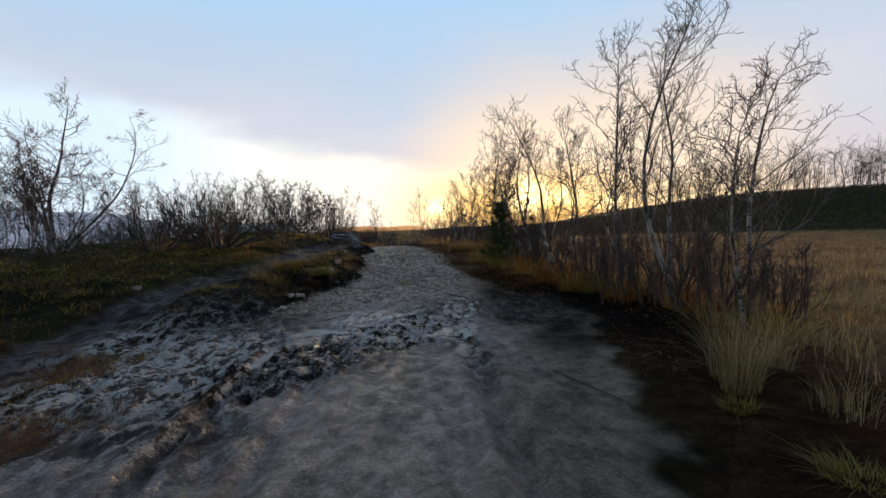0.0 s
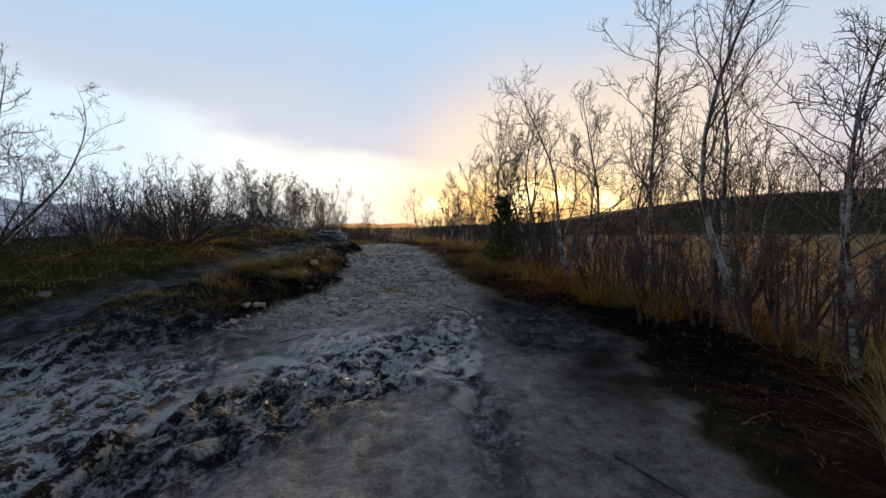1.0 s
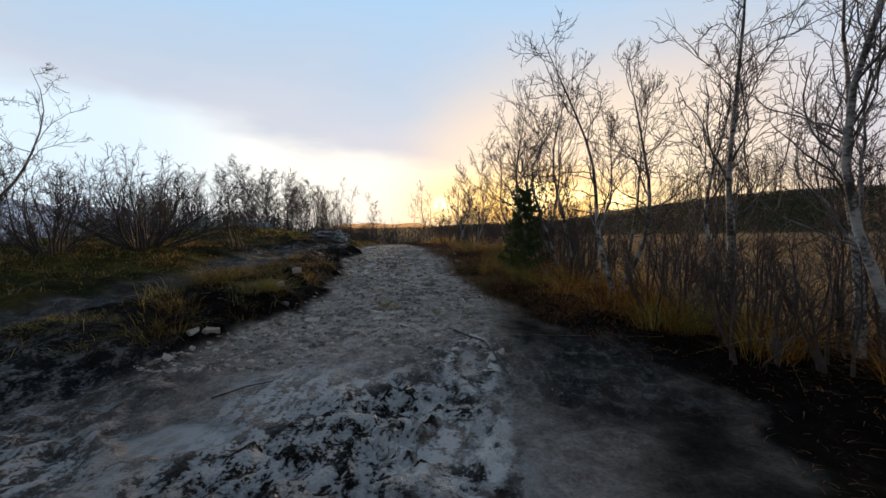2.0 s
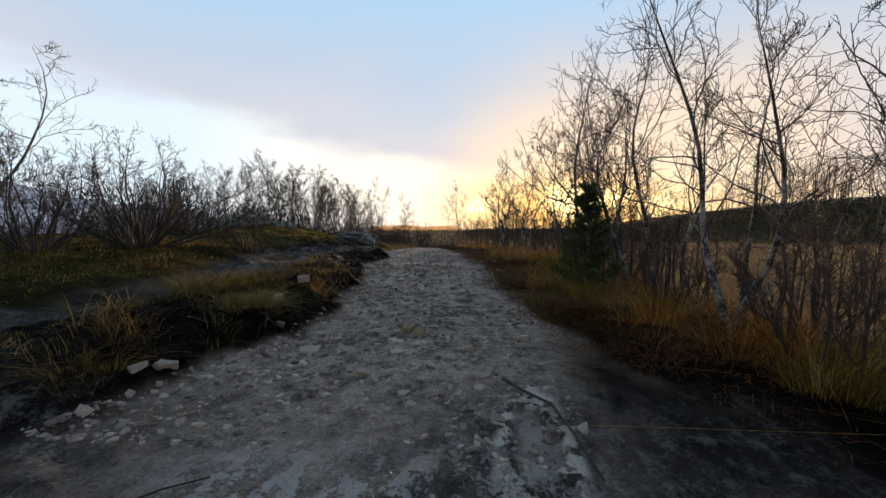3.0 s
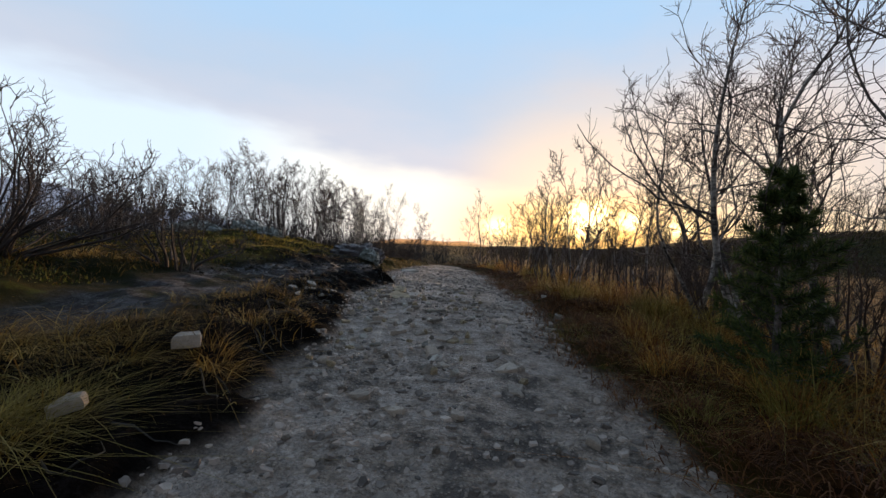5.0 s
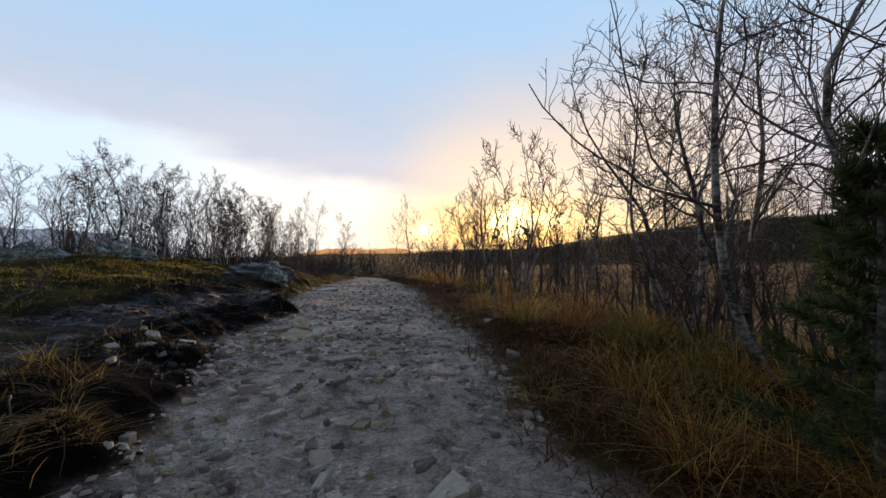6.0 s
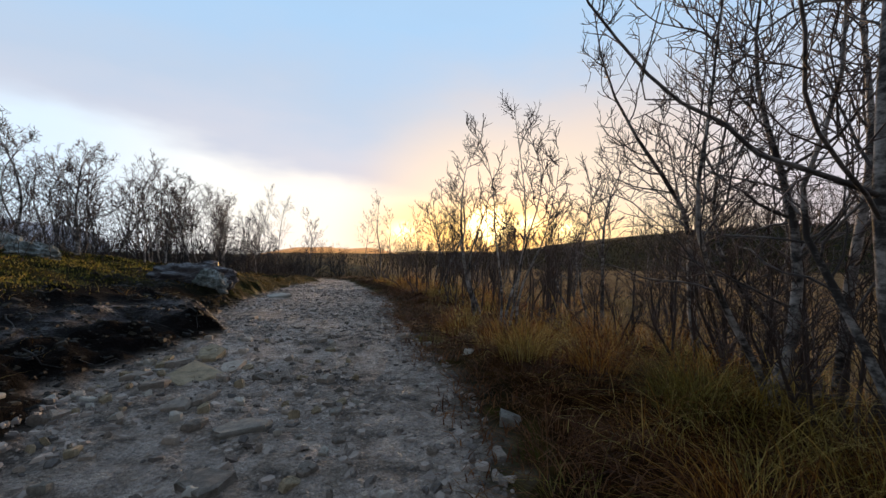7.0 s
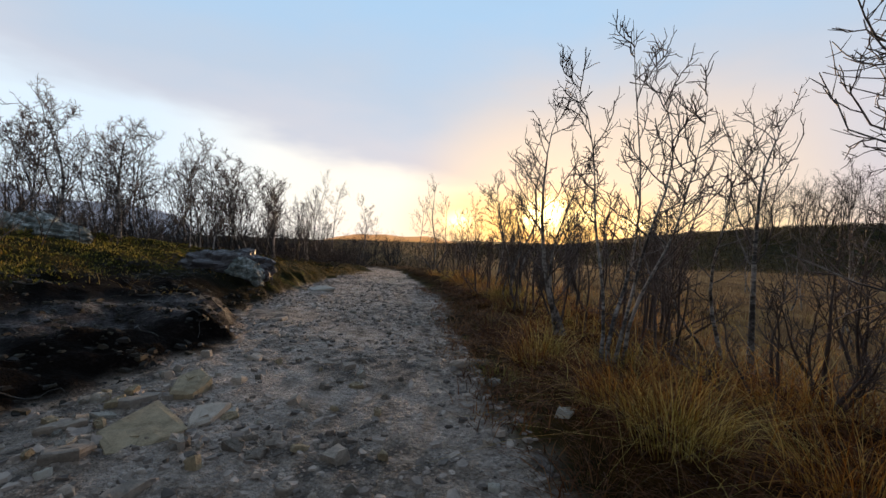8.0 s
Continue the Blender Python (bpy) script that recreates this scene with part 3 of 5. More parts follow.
def make_ground():
    gx = spaced(-3000, 3000, [(-9, -4.6, 0.09), (-4.6, 2.9, 0.045), (2.9, 8, 0.1)])
    gy = spaced(-300, 3000, [(0.4, 20, 0.055), (20, 36, 0.12)])
    X, Y = np.meshgrid(gx, gy)
    Z = height(X, Y)
    nx, ny = len(gx), len(gy)
    k = (np.arange(ny - 1)[:, None] * nx + np.arange(nx - 1)[None, :]).ravel()
    me = array_mesh("ground", np.stack([X, Y, Z], -1).reshape(-1, 3), np.stack([k, k + 1, k + nx + 1, k + nx], -1), M_GROUND, True)
    u, v, tr = zones(X, Y)
    gravel = (1 - sstep(u, -0.12, 0.18)) * (1 - sstep(v, -0.15, 0.12)) * (1 - sstep(Y, 42, 60))
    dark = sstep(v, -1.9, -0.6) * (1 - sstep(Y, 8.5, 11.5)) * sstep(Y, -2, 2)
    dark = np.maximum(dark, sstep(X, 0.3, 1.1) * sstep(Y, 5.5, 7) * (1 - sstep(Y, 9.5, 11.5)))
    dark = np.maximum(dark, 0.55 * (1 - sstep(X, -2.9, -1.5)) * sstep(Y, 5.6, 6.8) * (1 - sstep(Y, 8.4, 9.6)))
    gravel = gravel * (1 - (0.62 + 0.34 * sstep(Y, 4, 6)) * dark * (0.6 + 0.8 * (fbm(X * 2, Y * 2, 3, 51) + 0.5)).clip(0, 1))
    # lip: dark peat face, with the undercut's shadow painted in by the same mask
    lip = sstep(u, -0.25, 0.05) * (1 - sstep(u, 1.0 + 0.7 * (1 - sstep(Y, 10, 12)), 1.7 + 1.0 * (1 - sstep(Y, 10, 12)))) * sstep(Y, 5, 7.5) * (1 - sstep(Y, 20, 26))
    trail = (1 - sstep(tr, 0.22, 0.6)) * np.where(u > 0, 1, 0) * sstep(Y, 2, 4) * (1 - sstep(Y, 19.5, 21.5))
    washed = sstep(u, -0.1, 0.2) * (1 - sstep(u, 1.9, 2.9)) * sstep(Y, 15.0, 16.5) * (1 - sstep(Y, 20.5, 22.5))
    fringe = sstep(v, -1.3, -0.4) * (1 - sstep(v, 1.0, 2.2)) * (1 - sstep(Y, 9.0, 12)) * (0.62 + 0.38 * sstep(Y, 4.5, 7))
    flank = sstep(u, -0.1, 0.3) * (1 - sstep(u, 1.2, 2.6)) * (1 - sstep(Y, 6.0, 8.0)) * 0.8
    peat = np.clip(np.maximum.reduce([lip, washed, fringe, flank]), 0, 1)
    rough = fbm(X * 2.4, Y * 2.4, 3, 61)
    trail = trail * (1 - 0.35 * sstep(Y, 9, 10.5) * (1 - sstep(Y, 11.5, 12.5)))
    trail = trail * (1 - sstep(rough, 0.05, 0.22) * 0.7)
    mire = sstep(v, 2.0, 4.5)
    hill = sstep(Y + 0.10 * X, 46, 50) * sstep(X - 0.05 * Y, 2, 12)
    thatch, mire = sstep(v, 0.0, 0.5) * (1 - hill), mire * (1 - hill)
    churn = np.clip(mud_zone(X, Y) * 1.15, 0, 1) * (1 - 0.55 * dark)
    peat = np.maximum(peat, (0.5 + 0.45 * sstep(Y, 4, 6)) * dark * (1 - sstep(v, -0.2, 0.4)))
    pale_sheen = sstep(Y, 3.0, 4.0) * (1 - sstep(Y, 6.2, 7.4)) * sstep(X, -5.6, -4.8) * (1 - sstep(X, -2.9, -2.0)) + sstep(Y, 5.4, 6.2) * (1 - sstep(Y, 7.6, 8.4)) * sstep(X, -2.6, -1.8) * (1 - sstep(X, 0.0, 0.8))
    wet = 0.9 * gravel * (1 - sstep(Y, 7.6, 9.6))
    for name, val in (("gravel", gravel), ("peat", peat), ("thatch", thatch), ("mire", mire), ("worn", trail), ("wet", wet), ("churn", churn), ("pool", pools(X, Y)), ("rim", shores(X, Y)), ("pale_sheen", pale_sheen)):
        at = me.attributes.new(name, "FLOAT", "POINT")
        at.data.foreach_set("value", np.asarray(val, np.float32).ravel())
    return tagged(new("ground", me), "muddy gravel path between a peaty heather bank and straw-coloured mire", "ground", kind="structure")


make_ground()


def make_far_hill(name, az0, az1, dist, top, mat, label, seed, dip=0.0, uneven=0.7):
    """A long low ridge far out, with a rounded back."""
    n = 60
    rows, faces = [], []
    for k in range(n):
        f = k / (n - 1)
        a = radians(az0 + (az1 - az0) * f)
        edge = min(1, 4 * f, 4 * (1 - f))
        h = top * (edge ** 0.7) * (0.75 + uneven * float(fbm(f * 5, 0.3, 4, seed))) + dip
        for d, z in ((0, -90), (60, h - 22), (160, h - 6), (260, h), (600, -90)):
            rows.append(((dist + d) * math.sin(a), (dist + d) * math.cos(a), z))
        if k:
            for j in range(4):
                p = (k - 1) * 5 + j
                faces.append((p, p + 5, p + 6, p + 1))
    return tagged(new(name, mesh_of(name, rows, faces, mat)), label, "hill", kind="structure")


make_far_hill("backdrop_hill", -19, 1, 1500, 52, M_FAR, "distant low hill, orange evening haze painted as glow", 3, -42, 0.3)
make_far_hill("backdrop_mountain", -88, -33, 2200, 220, M_BLUE, "distant blue-grey mountain side, evening haze painted as glow", 8)


# ---- woody plants ----
class Tubes:
    """Collects tapered tubes into one mesh."""

    def __init__(self):
        self.verts, self.faces, self.count = [], [], 0

    def add(self, pts, radii, sides):
        pts = np.asarray(pts, float)
        n = len(pts)
        way = np.gradient(pts, axis=0)
        way /= np.linalg.norm(way, axis=1)[:, None] + 1e-9
        ref = np.array([1.0, 0, 0]) if abs(way[0, 0]) < 0.7 else np.array([0, 1.0, 0])
        a = np.cross(way, ref)
        a /= np.linalg.norm(a, axis=1)[:, None] + 1e-9
        b = np.cross(way, a)
        th = np.arange(sides) * 2 * np.pi / sides
        ring = a[:, None, :] * np.cos(th)[None, :, None] + b[:, None, :] * np.sin(th)[None, :, None]
        self.verts.append((pts[:, None, :] + ring * np.asarray(radii, float)[:, None, None]).reshape(-1, 3))
        i = np.arange(n - 1)[:, None] * sides + np.arange(sides)[None, :]
        j = np.arange(n - 1)[:, None] * sides + (np.arange(sides)[None, :] + 1) % sides
        self.faces.append(np.stack([i, j, j + sides, i + sides], -1).reshape(-1, 4) + self.count)
        self.count += n * sides

    def mesh(self, name, mat):
        return array_mesh(name, np.concatenate(self.verts), np.concatenate(self.faces), mat, True)


def unit(v):
    return v / (np.linalg.norm(v) + 1e-9)


def crooked(rng, start, way, length, n, wander, lift):
    """A wandering line that bends towards the light."""
    pts, d, p = [start], unit(way), np.array(start, float)
    for _ in range(n):
        d = unit(d + rng.normal(0, wander, 3) + np.array([0, 0, lift]))
        p = p + d * (length / n)
        pts.append(p)
    return np.array(pts)


def along(pts, f):
    s = f * (len(pts) - 1)
    k = min(int(s), len(pts) - 2)
    return pts[k] + (pts[k + 1] - pts[k]) * (s - k), unit(pts[k + 1] - pts[k])


def side_way(rng, axis, spread, lift):
    r = rng.normal(0, 1, 3)
    r -= axis * r.dot(axis)
    return unit(axis * (1 - spread) + unit(r) * spread + np.array([0, 0, lift]))


def grow(rng, stem, limbs, twigs, base, top, r0, n1=18, n2=8, n3=5, low=0.22, wander=0.05, reach=0.35, sides=7, droop=0.0, fork=(0.34, 0.62), gnarl=0.26, fine=1.0):
    """One stem from base to top with limbs, side shoots and twigs."""
    base, top = np.array(base, float), np.array(top, float)
    n = 11
    t = np.linspace(0, 1, n)[:, None]
    length = np.linalg.norm(top - base)
    bend = np.cumsum(rng.normal(0, wander * length / 3, (n, 3)), axis=0)
    for _ in range(2):
        bend[1:-1] = (bend[:-2] + 2 * bend[1:-1] + bend[2:]) / 4
    bend = bend - bend[0] - t * (bend[-1] - bend[0])
    bow = unit(np.array([rng.normal(), rng.normal(), 0])) * length * wander * 1.2
    line = base + (top - base) * t + bend + np.sin(t * np.pi) * bow
    line[0] = base - np.array([0, 0, 0.12])
    radii = r0 * (1 - 0.93 * t[:, 0] ** 0.9)
    radii[0] *= 1.35
    stem.add(line, radii, sides)
    for i in range(n1):
        f = low + (0.99 - low) * ((i + rng.random()) / n1) ** 0.9
        p, d = along(line, f)
        size = length * (reach * (1.08 - f) ** 0.8 + 0.05) * rng.uniform(0.55, 1.15)
        r1 = max(0.0070 * fine, r0 * (1 - 0.88 * f) * rng.uniform(0.26, 0.46))
        w = side_way(rng, d, rng.uniform(*fork), 0.04 - droop)
        arm = crooked(rng, p, w, size * 1.15, 9, gnarl * 0.7, 0.09)
        radii1 = np.linspace(r1, max(0.0042 * fine, r1 * 0.3), 10)
        if isinstance(limbs, list):
            limbs.append(Tubes())
            limbs[-1].add(arm, radii1, 5)
        else:
            limbs.add(arm, radii1, 4)
        for k in range(n2):
            g = 0.16 + 0.82 * (k + rng.random()) / n2
            q, e = along(arm, g)
            s2 = max(size * rng.uniform(0.2, 0.55) * (1.15 - 0.6 * g), 0.16)
            r2 = max(0.0054 * fine, r1 * (1 - 0.7 * g) * 0.5)
            shoot = crooked(rng, q, side_way(rng, e, rng.uniform(0.44, 0.68), 0.10 - droop), s2, 4, gnarl * 0.8, 0.10)
            twigs.add(shoot, np.linspace(r2, 0.0036 * fine, 5), 3)
            for _ in range(n3):
                q3, e3 = along(shoot, rng.uniform(0.15, 0.95))
                tip = crooked(rng, q3, side_way(rng, e3, rng.uniform(0.44, 0.7), 0.12 - droop), max(s2 * rng.uniform(0.25, 0.6), 0.09), 2, gnarl * 0.8, 0.10)
                twigs.add(tip, (0.0044 * fine, 0.0036 * fine, 0.0022 * fine), 3)


def woody(kind, at, stems, label, category, group, seed, bark, n1=20, n2=8, n3=4, low=0.22, wander=0.05, reach=0.35, stem_name="stem", sides=7, droop=0.0, fork=(0.26, 0.5), gnarl=0.26, fine=1.0):
    """A tree or shrub. stems: (base dx, dy, top dx, dy, top height, radius), all from the thing's foot, and where a stem differs, how low and how many its limbs are."""
    rng = np.random.default_rng(seed)
    x, y = at
    z = float(height(x, y))
    root = empty(kind, (x, y, z))
    twigs = Tubes()
    limbs = [] if bark == M_BIRCH else twigs
    for bx, by, tx, ty, h, r, *own in stems:
        low_one, n1_one = own or (low, n1)
        h = h * 0.94 - (max(0.0, z) if kind == "birch_tree" and x > -3 else 0.0)
        s = Tubes()
        dz = float(height(x + bx, y + by)) - z
        grow(rng, s, limbs, twigs, (bx, by, dz), (tx, ty, h), r, n1_one, n2, n3, low_one, wander, reach, sides, droop, fork, gnarl, fine)
        part_of(stem_name, s.mesh(stem_name, bark), root)
    if bark == M_BIRCH:
        for one in limbs:
            part_of("limb", one.mesh("limb", M_LIMB), root)
    tagged(part_of("crown", twigs.mesh("crown", M_TWIG if bark == M_BIRCH else bark), root, "crown of fine bare twigs"), kind="stuff")
    return tagged(root, label, category, group)


BIRCH = dict(category="tree", group="birches along the mire", bark=M_BIRCH, stem_name="trunk")


def birch(at, stems, label, seed, **more):
    more.setdefault("reach", 0.36)
    more.setdefault("n2", 7)
    more.setdefault("wander", 0.09)
    more.setdefault("fork", (0.38, 0.66))
    more.setdefault("gnarl", 0.30)
    more.setdefault("n3", 3)
    return woody("birch_tree", at, stems, label, seed=seed, **{**BIRCH, **more})


# birches between the path and the mire
birch((4.2, 7.3), [(0.05, 0.45, 0.15, 0.5, 5.5, 0.055), (-0.1, -0.3, 0.0, -0.45, 5.4, 0.055)], "tall bare mountain birch with two slender stems in straw grass", 11, n1=24, n2=9, fine=0.85)
birch((5.3, 6.9), [(0, 0, 0.5, 0.0, 4.6, 0.055)], "leaning bare birch with a pale trunk beside the mire", 12, n1=24, n2=9, wander=0.07, reach=0.46, fork=(0.5, 0.8), fine=0.85)
birch((4.45, 5.9), [(0, 0, 0.1, -0.1, 3.9, 0.035)], "slim bare birch sapling in tall straw grass", 13)
birch((4.30, 9.7), [(0, 0, -0.35, -0.5, 5.7, 0.055), (0.15, 0.1, 0.35, 1.2, 4.6, 0.04)], "tall bare birch with dense twigs in straw grass", 14, n1=23, n2=8)
birch((2.85, 10.45), [(0, 0, -1.35, -0.25, 4.7, 0.05)], "crooked bare birch leaning over the path's verge", 15, wander=0.08, n1=24, n2=8, n3=2, reach=0.42, fork=(0.46, 0.82), fine=0.78)
birch((3.05, 10.85), [(0, 0, 0.1, 0, 4.6, 0.05), (0.1, 0.1, 0.7, 0.5, 4.2, 0.035)], "bare birch with two stems on the path's verge", 16, n1=24, n2=8, n3=2, reach=0.42, fork=(0.46, 0.82), fine=0.78)
birch((2.72, 12.3), [(0, 0, -0.3, -0.1, 4.7, 0.045)], "bare birch with a wavy dark trunk", 17, wander=0.06, n1=24, n2=8, n3=2, reach=0.42, fork=(0.46, 0.82), fine=0.78)
birch((3.3, 12.6), [(0, 0, 0.25, 0.2, 4.1, 0.04)], "bare birch at the edge of the mire", 18)
birch((2.35, 14.3), [(0, 0, -0.2, -0.1, 5.15, 0.05), (0.1, 0.2, -0.25, 0.3, 4.3, 0.035)], "tall bare birch with twin pale stems", 19, n1=24, n2=8, n3=2, reach=0.42, fork=(0.46, 0.82), fine=0.78)
birch((2.65, 13.3), [(0, 0, -0.1, 0, 4.5, 0.05), (-0.15, 0.1, -0.4, 0.4, 3.9, 0.03)], "grey-barked birch with thin twigs behind the young spruce", 20, n1=24, n2=8, n3=2, reach=0.42, fork=(0.46, 0.82), fine=0.78)
birch((2.05, 15.2), [(0, 0, 0.0, 0, 4.0, 0.05), (0.1, 0, -0.4, -0.15, 3.8, 0.03)], "white-barked birch rising from straw grass", 21, n1=24, n2=8, n3=2, reach=0.42, fork=(0.46, 0.82), fine=0.78)
birch((2.75, 16.7), [(0, 0, -1.5, -0.45, 4.1, 0.05), (-0.1, 0, -0.75, -0.3, 3.3, 0.03, 0.3, 12)], "birch with two stems leaning towards the path", 22, n1=24, n2=8, n3=2, reach=0.28, fork=(0.46, 0.82), fine=0.78)
birch((0.95, 18.2), [(0, 0, 0.05, 0, 4.0, 0.026), (-0.1, 0, -0.5, 0.1, 3.5, 0.02), (0.15, 0.1, 0.6, -0.3, 3.2, 0.02), (0.05, 0.1, 0.3, 0.2, 3.6, 0.02)], "clump of slim bare birch stems beside the gravel path", 23, n1=15, n2=7, n3=1, reach=0.25, fork=(0.4, 0.74), gnarl=0.26, fine=0.95)
birch((0.75, 19.4), [(0, 0, -0.1, 0, 3.5, 0.035), (0.1, 0, 0.3, 0.2, 3.0, 0.03)], "bare young birch on the grassy verge", 24, n1=15, n2=7, n3=1, reach=0.28, fork=(0.4, 0.74), gnarl=0.26, fine=0.95)
birch((0.6, 22.9), [(0, 0, 0.0, 0, 3.6, 0.035), (0.2, 0.2, 0.5, 0.3, 3.2, 0.03), (-0.2, 0.1, -0.5, 0, 2.8, 0.025)], "clump of bare birch stems against the evening glow", 25, n1=15, n2=7, n3=1, reach=0.36, fork=(0.4, 0.74), gnarl=0.26, fine=0.95)
birch((0.4, 24.6), [(0, 0, 0, 0, 3.3, 0.03), (0.3, 0, 0.6, 0.3, 3.0, 0.03)], "thin bare birch clump on the verge", 26, n1=15, n2=7, n3=1, reach=0.36, fork=(0.4, 0.74), gnarl=0.26, fine=0.95)
birch((-1.75, 35), [(0, 0, -0.1, 0, 4.7, 0.045), (0.1, 0, 0.5, 0, 3.9, 0.03), (0, 0, -0.5, 0, 3.6, 0.03)], "lone bare birch standing at the bend of the path", 27, low=0.3, n1=15, n2=7, n3=1, reach=0.36, fork=(0.4, 0.74), gnarl=0.26, fine=0.95)
birch((2.65, 19.2), [(0, 0, 0.2, 0, 3.0, 0.026), (-0.1, 0, -0.5, 0.2, 2.6, 0.02)], "bare birch leaning in the mire's edge", 28, n1=15, n2=7, n3=1, reach=0.36, fork=(0.4, 0.74), gnarl=0.26, fine=0.95)
birch((2.55, 18.6), [(0, 0, 1.15, 1.3, 3.6, 0.036)], "bare birch with a bowed white foot in the mire's edge", 29, wander=0.07, n1=15, n2=7, n3=1, reach=0.36, fork=(0.4, 0.74), gnarl=0.26, fine=0.95)
birch((3.1, 15.6), [(0, 0, 0.3, 0.1, 4.6, 0.05), (0.1, 0.1, -0.3, 0.4, 4.2, 0.035)], "tall birch with pale bark behind the verge", 30, n1=24, n2=8, n3=2, reach=0.42, fork=(0.46, 0.82), fine=0.78)
# birches on the left-hand heath
birch((-13.5, 14.2), [(0, 0, 0.75, 0.2, 5.7, 0.085), (0.1, 0.1, 2.55, 0.45, 5.1, 0.06, 0.42, 7), (-0.2, 0, -1.2, 0.4, 4.0, 0.05), (0.2, -0.2, -0.3, -0.5, 4.2, 0.05), (0.2, 0, 1.1, -0.3, 3.4, 0.04), (0.3, 0.1, 1.6, 0.4, 2.7, 0.035), (-0.4, 0.2, -0.9, 0.6, 3.3, 0.04), (-0.6, -0.1, -1.9, 0.2, 3.6, 0.045), (0.1, -0.3, 0.5, -0.6, 2.6, 0.03)], "old crooked mountain birch with a long side limb on the heath", 41, group="birches on the heath", fine=1.1, gnarl=0.4, fork=(0.5, 0.82), reach=0.40, n1=24, wander=0.10, n2=9, n3=3)
birch((-16.3, 13.6), [(0, 0, 0.2, 0.1, 4.6, 0.06), (0.3, 0, 0.7, 0.5, 3.8, 0.04)], "bare crooked birch on dark heath", 42, group="birches on the heath", fine=1.1, gnarl=0.4, fork=(0.55, 0.85), reach=0.46, wander=0.08)
birch((-9.9, 23.7), [(0, 0, -0.4, -0.1, 3.35, 0.05), (0.2, 0, 0.35, -0.2, 3.0, 0.03), (-0.2, 0, -0.9, 0, 2.9, 0.03)], "crooked low birch with knobby limbs on the rocky bank", 43, group="birches on the heath", fine=1.1, gnarl=0.4, fork=(0.55, 0.85), reach=0.46, wander=0.10)
birch((-8.9, 24.1), [(0, 0, 0.35, 0, 2.95, 0.05), (0, 0.1, -0.3, 0.2, 2.5, 0.035)], "gnarled birch with a broken dark top", 44, group="birches on the heath", fine=1.1, gnarl=0.4, fork=(0.55, 0.85), reach=0.46, wander=0.11)
birch((-8.8, 27.2), [(0, 0, 0.1, 0, 3.6, 0.04), (0.3, 0.2, 0.7, 0.3, 3.2, 0.03)], "bushy bare birch on the heath", 45, group="birches on the heath", fine=1.1, gnarl=0.38, fork=(0.42, 0.72), wander=0.11, reach=0.42)
birch((-8.3, 28.8), [(0, 0, 0, 0, 3.4, 0.04), (0.3, 0, 0.6, 0.1, 3.0, 0.03), (-0.3, 0, -0.6, 0.1, 3.0, 0.03)], "bushy bare birch clump on the heath", 46, group="birches on the heath", fine=1.1, gnarl=0.38, fork=(0.42, 0.72), wander=0.11, reach=0.42)
birch((-9.0, 40.6), [(0, 0, 0, 0, 6.0, 0.05), (0.4, 0, 1.0, 0, 5.2, 0.04), (-0.4, 0, -0.9, 0, 4.8, 0.03)], "bare birch clump beyond the bend of the path", 47, group="birches on the heath")
birch((-7.4, 42.0), [(0, 0, 0.1, 0, 5.0, 0.05), (0.5, 0, 0.9, 0, 4.4, 0.03)], "bare young birches beyond the bend of the path", 48, group="birches on the heath")

heath_birch = birch((-9.7, 25.4), [(0, 0, 0.1, 0, 3.3, 0.035), (0.3, 0, 0.6, 0.2, 3.0, 0.03), (-0.3, 0.1, -0.6, 0.2, 2.9, 0.03)], "dense low bare birch clump on the heath", 49, group="birches on the heath", fine=1.1, n1=15, n2=7, n3=1, gnarl=0.36, fork=(0.42, 0.72), wander=0.12, reach=0.42)
rngb = np.random.default_rng(6)
for sx, sy, s in ((-9.0, 29.9, 1.05), (-8.6, 31.6, 1.0), (-9.6, 33.8, 1.1), (-8.6, 36.2, 1.05), (-11.2, 28.4, 1.1), (-11.6, 24.4, 0.95), (-12.4, 31.5, 1.2), (-7.6, 33.5, 0.7), (-10.4, 38.5, 1.2), (-13.6, 26.2, 1.1), (-12.6, 17.2, 0.75), (-14.8, 19.6, 0.85), (-12.4, 21.6, 0.7), (-16.8, 15.2, 0.9), (-16.2, 23.6, 0.9), (-10.6, 19.2, 0.6), (-18.5, 18.5, 1.0), (-15.2, 14.4, 0.8), (-14.4, 30.5, 1.0), (-17.5, 27.5, 1.1), (-10.6, 25.6, 0.95), (-9.4, 28.2, 1.0), (-7.9, 30.6, 0.95), (-10.2, 30.2, 1.1), (-11.0, 33.2, 1.15), (-12.8, 23.4, 0.9), (-8.4, 26.2, 0.7)):
    c = copy_thing(heath_birch, pose(sx, sy, float(height(sx, sy)) - 0.03, 0, 0, rngb.uniform(0, 360)))
    c.scale = (s, s, s * rngb.uniform(0.9, 1.1))


# ---- willow shrubs ----
def willow_stems(rng, count, rx, ry, h):
    out = []
    for k in range(count):
        a = 2 * math.pi * (k + rng.random()) / count
        f = rng.uniform(0.25, 1.25)
        out.append((0.25 * math.cos(a), 0.2 * math.sin(a), rx * f * math.cos(a), ry * f * math.sin(a), h * rng.uniform(0.7, 1.0) * (1 - 0.45 * f ** 2), rng.uniform(0.016, 0.030)))
    return out


def willow(at, count, rx, ry, h, seed, label, **more):
    rng = np.random.default_rng(seed)
    opts = dict(n1=8, n2=4, n3=1, gnarl=0.30, low=0.22, wander=0.09, reach=0.32, fork=(0.36, 0.64), fine=0.9, stem_name="stem", sides=5)
    opts.update(more)
    return woody("willow_shrub", at, willow_stems(rng, count, rx, ry, h), label, "shrub", "shrubs on the heath", seed, M_WILLOW, **opts)


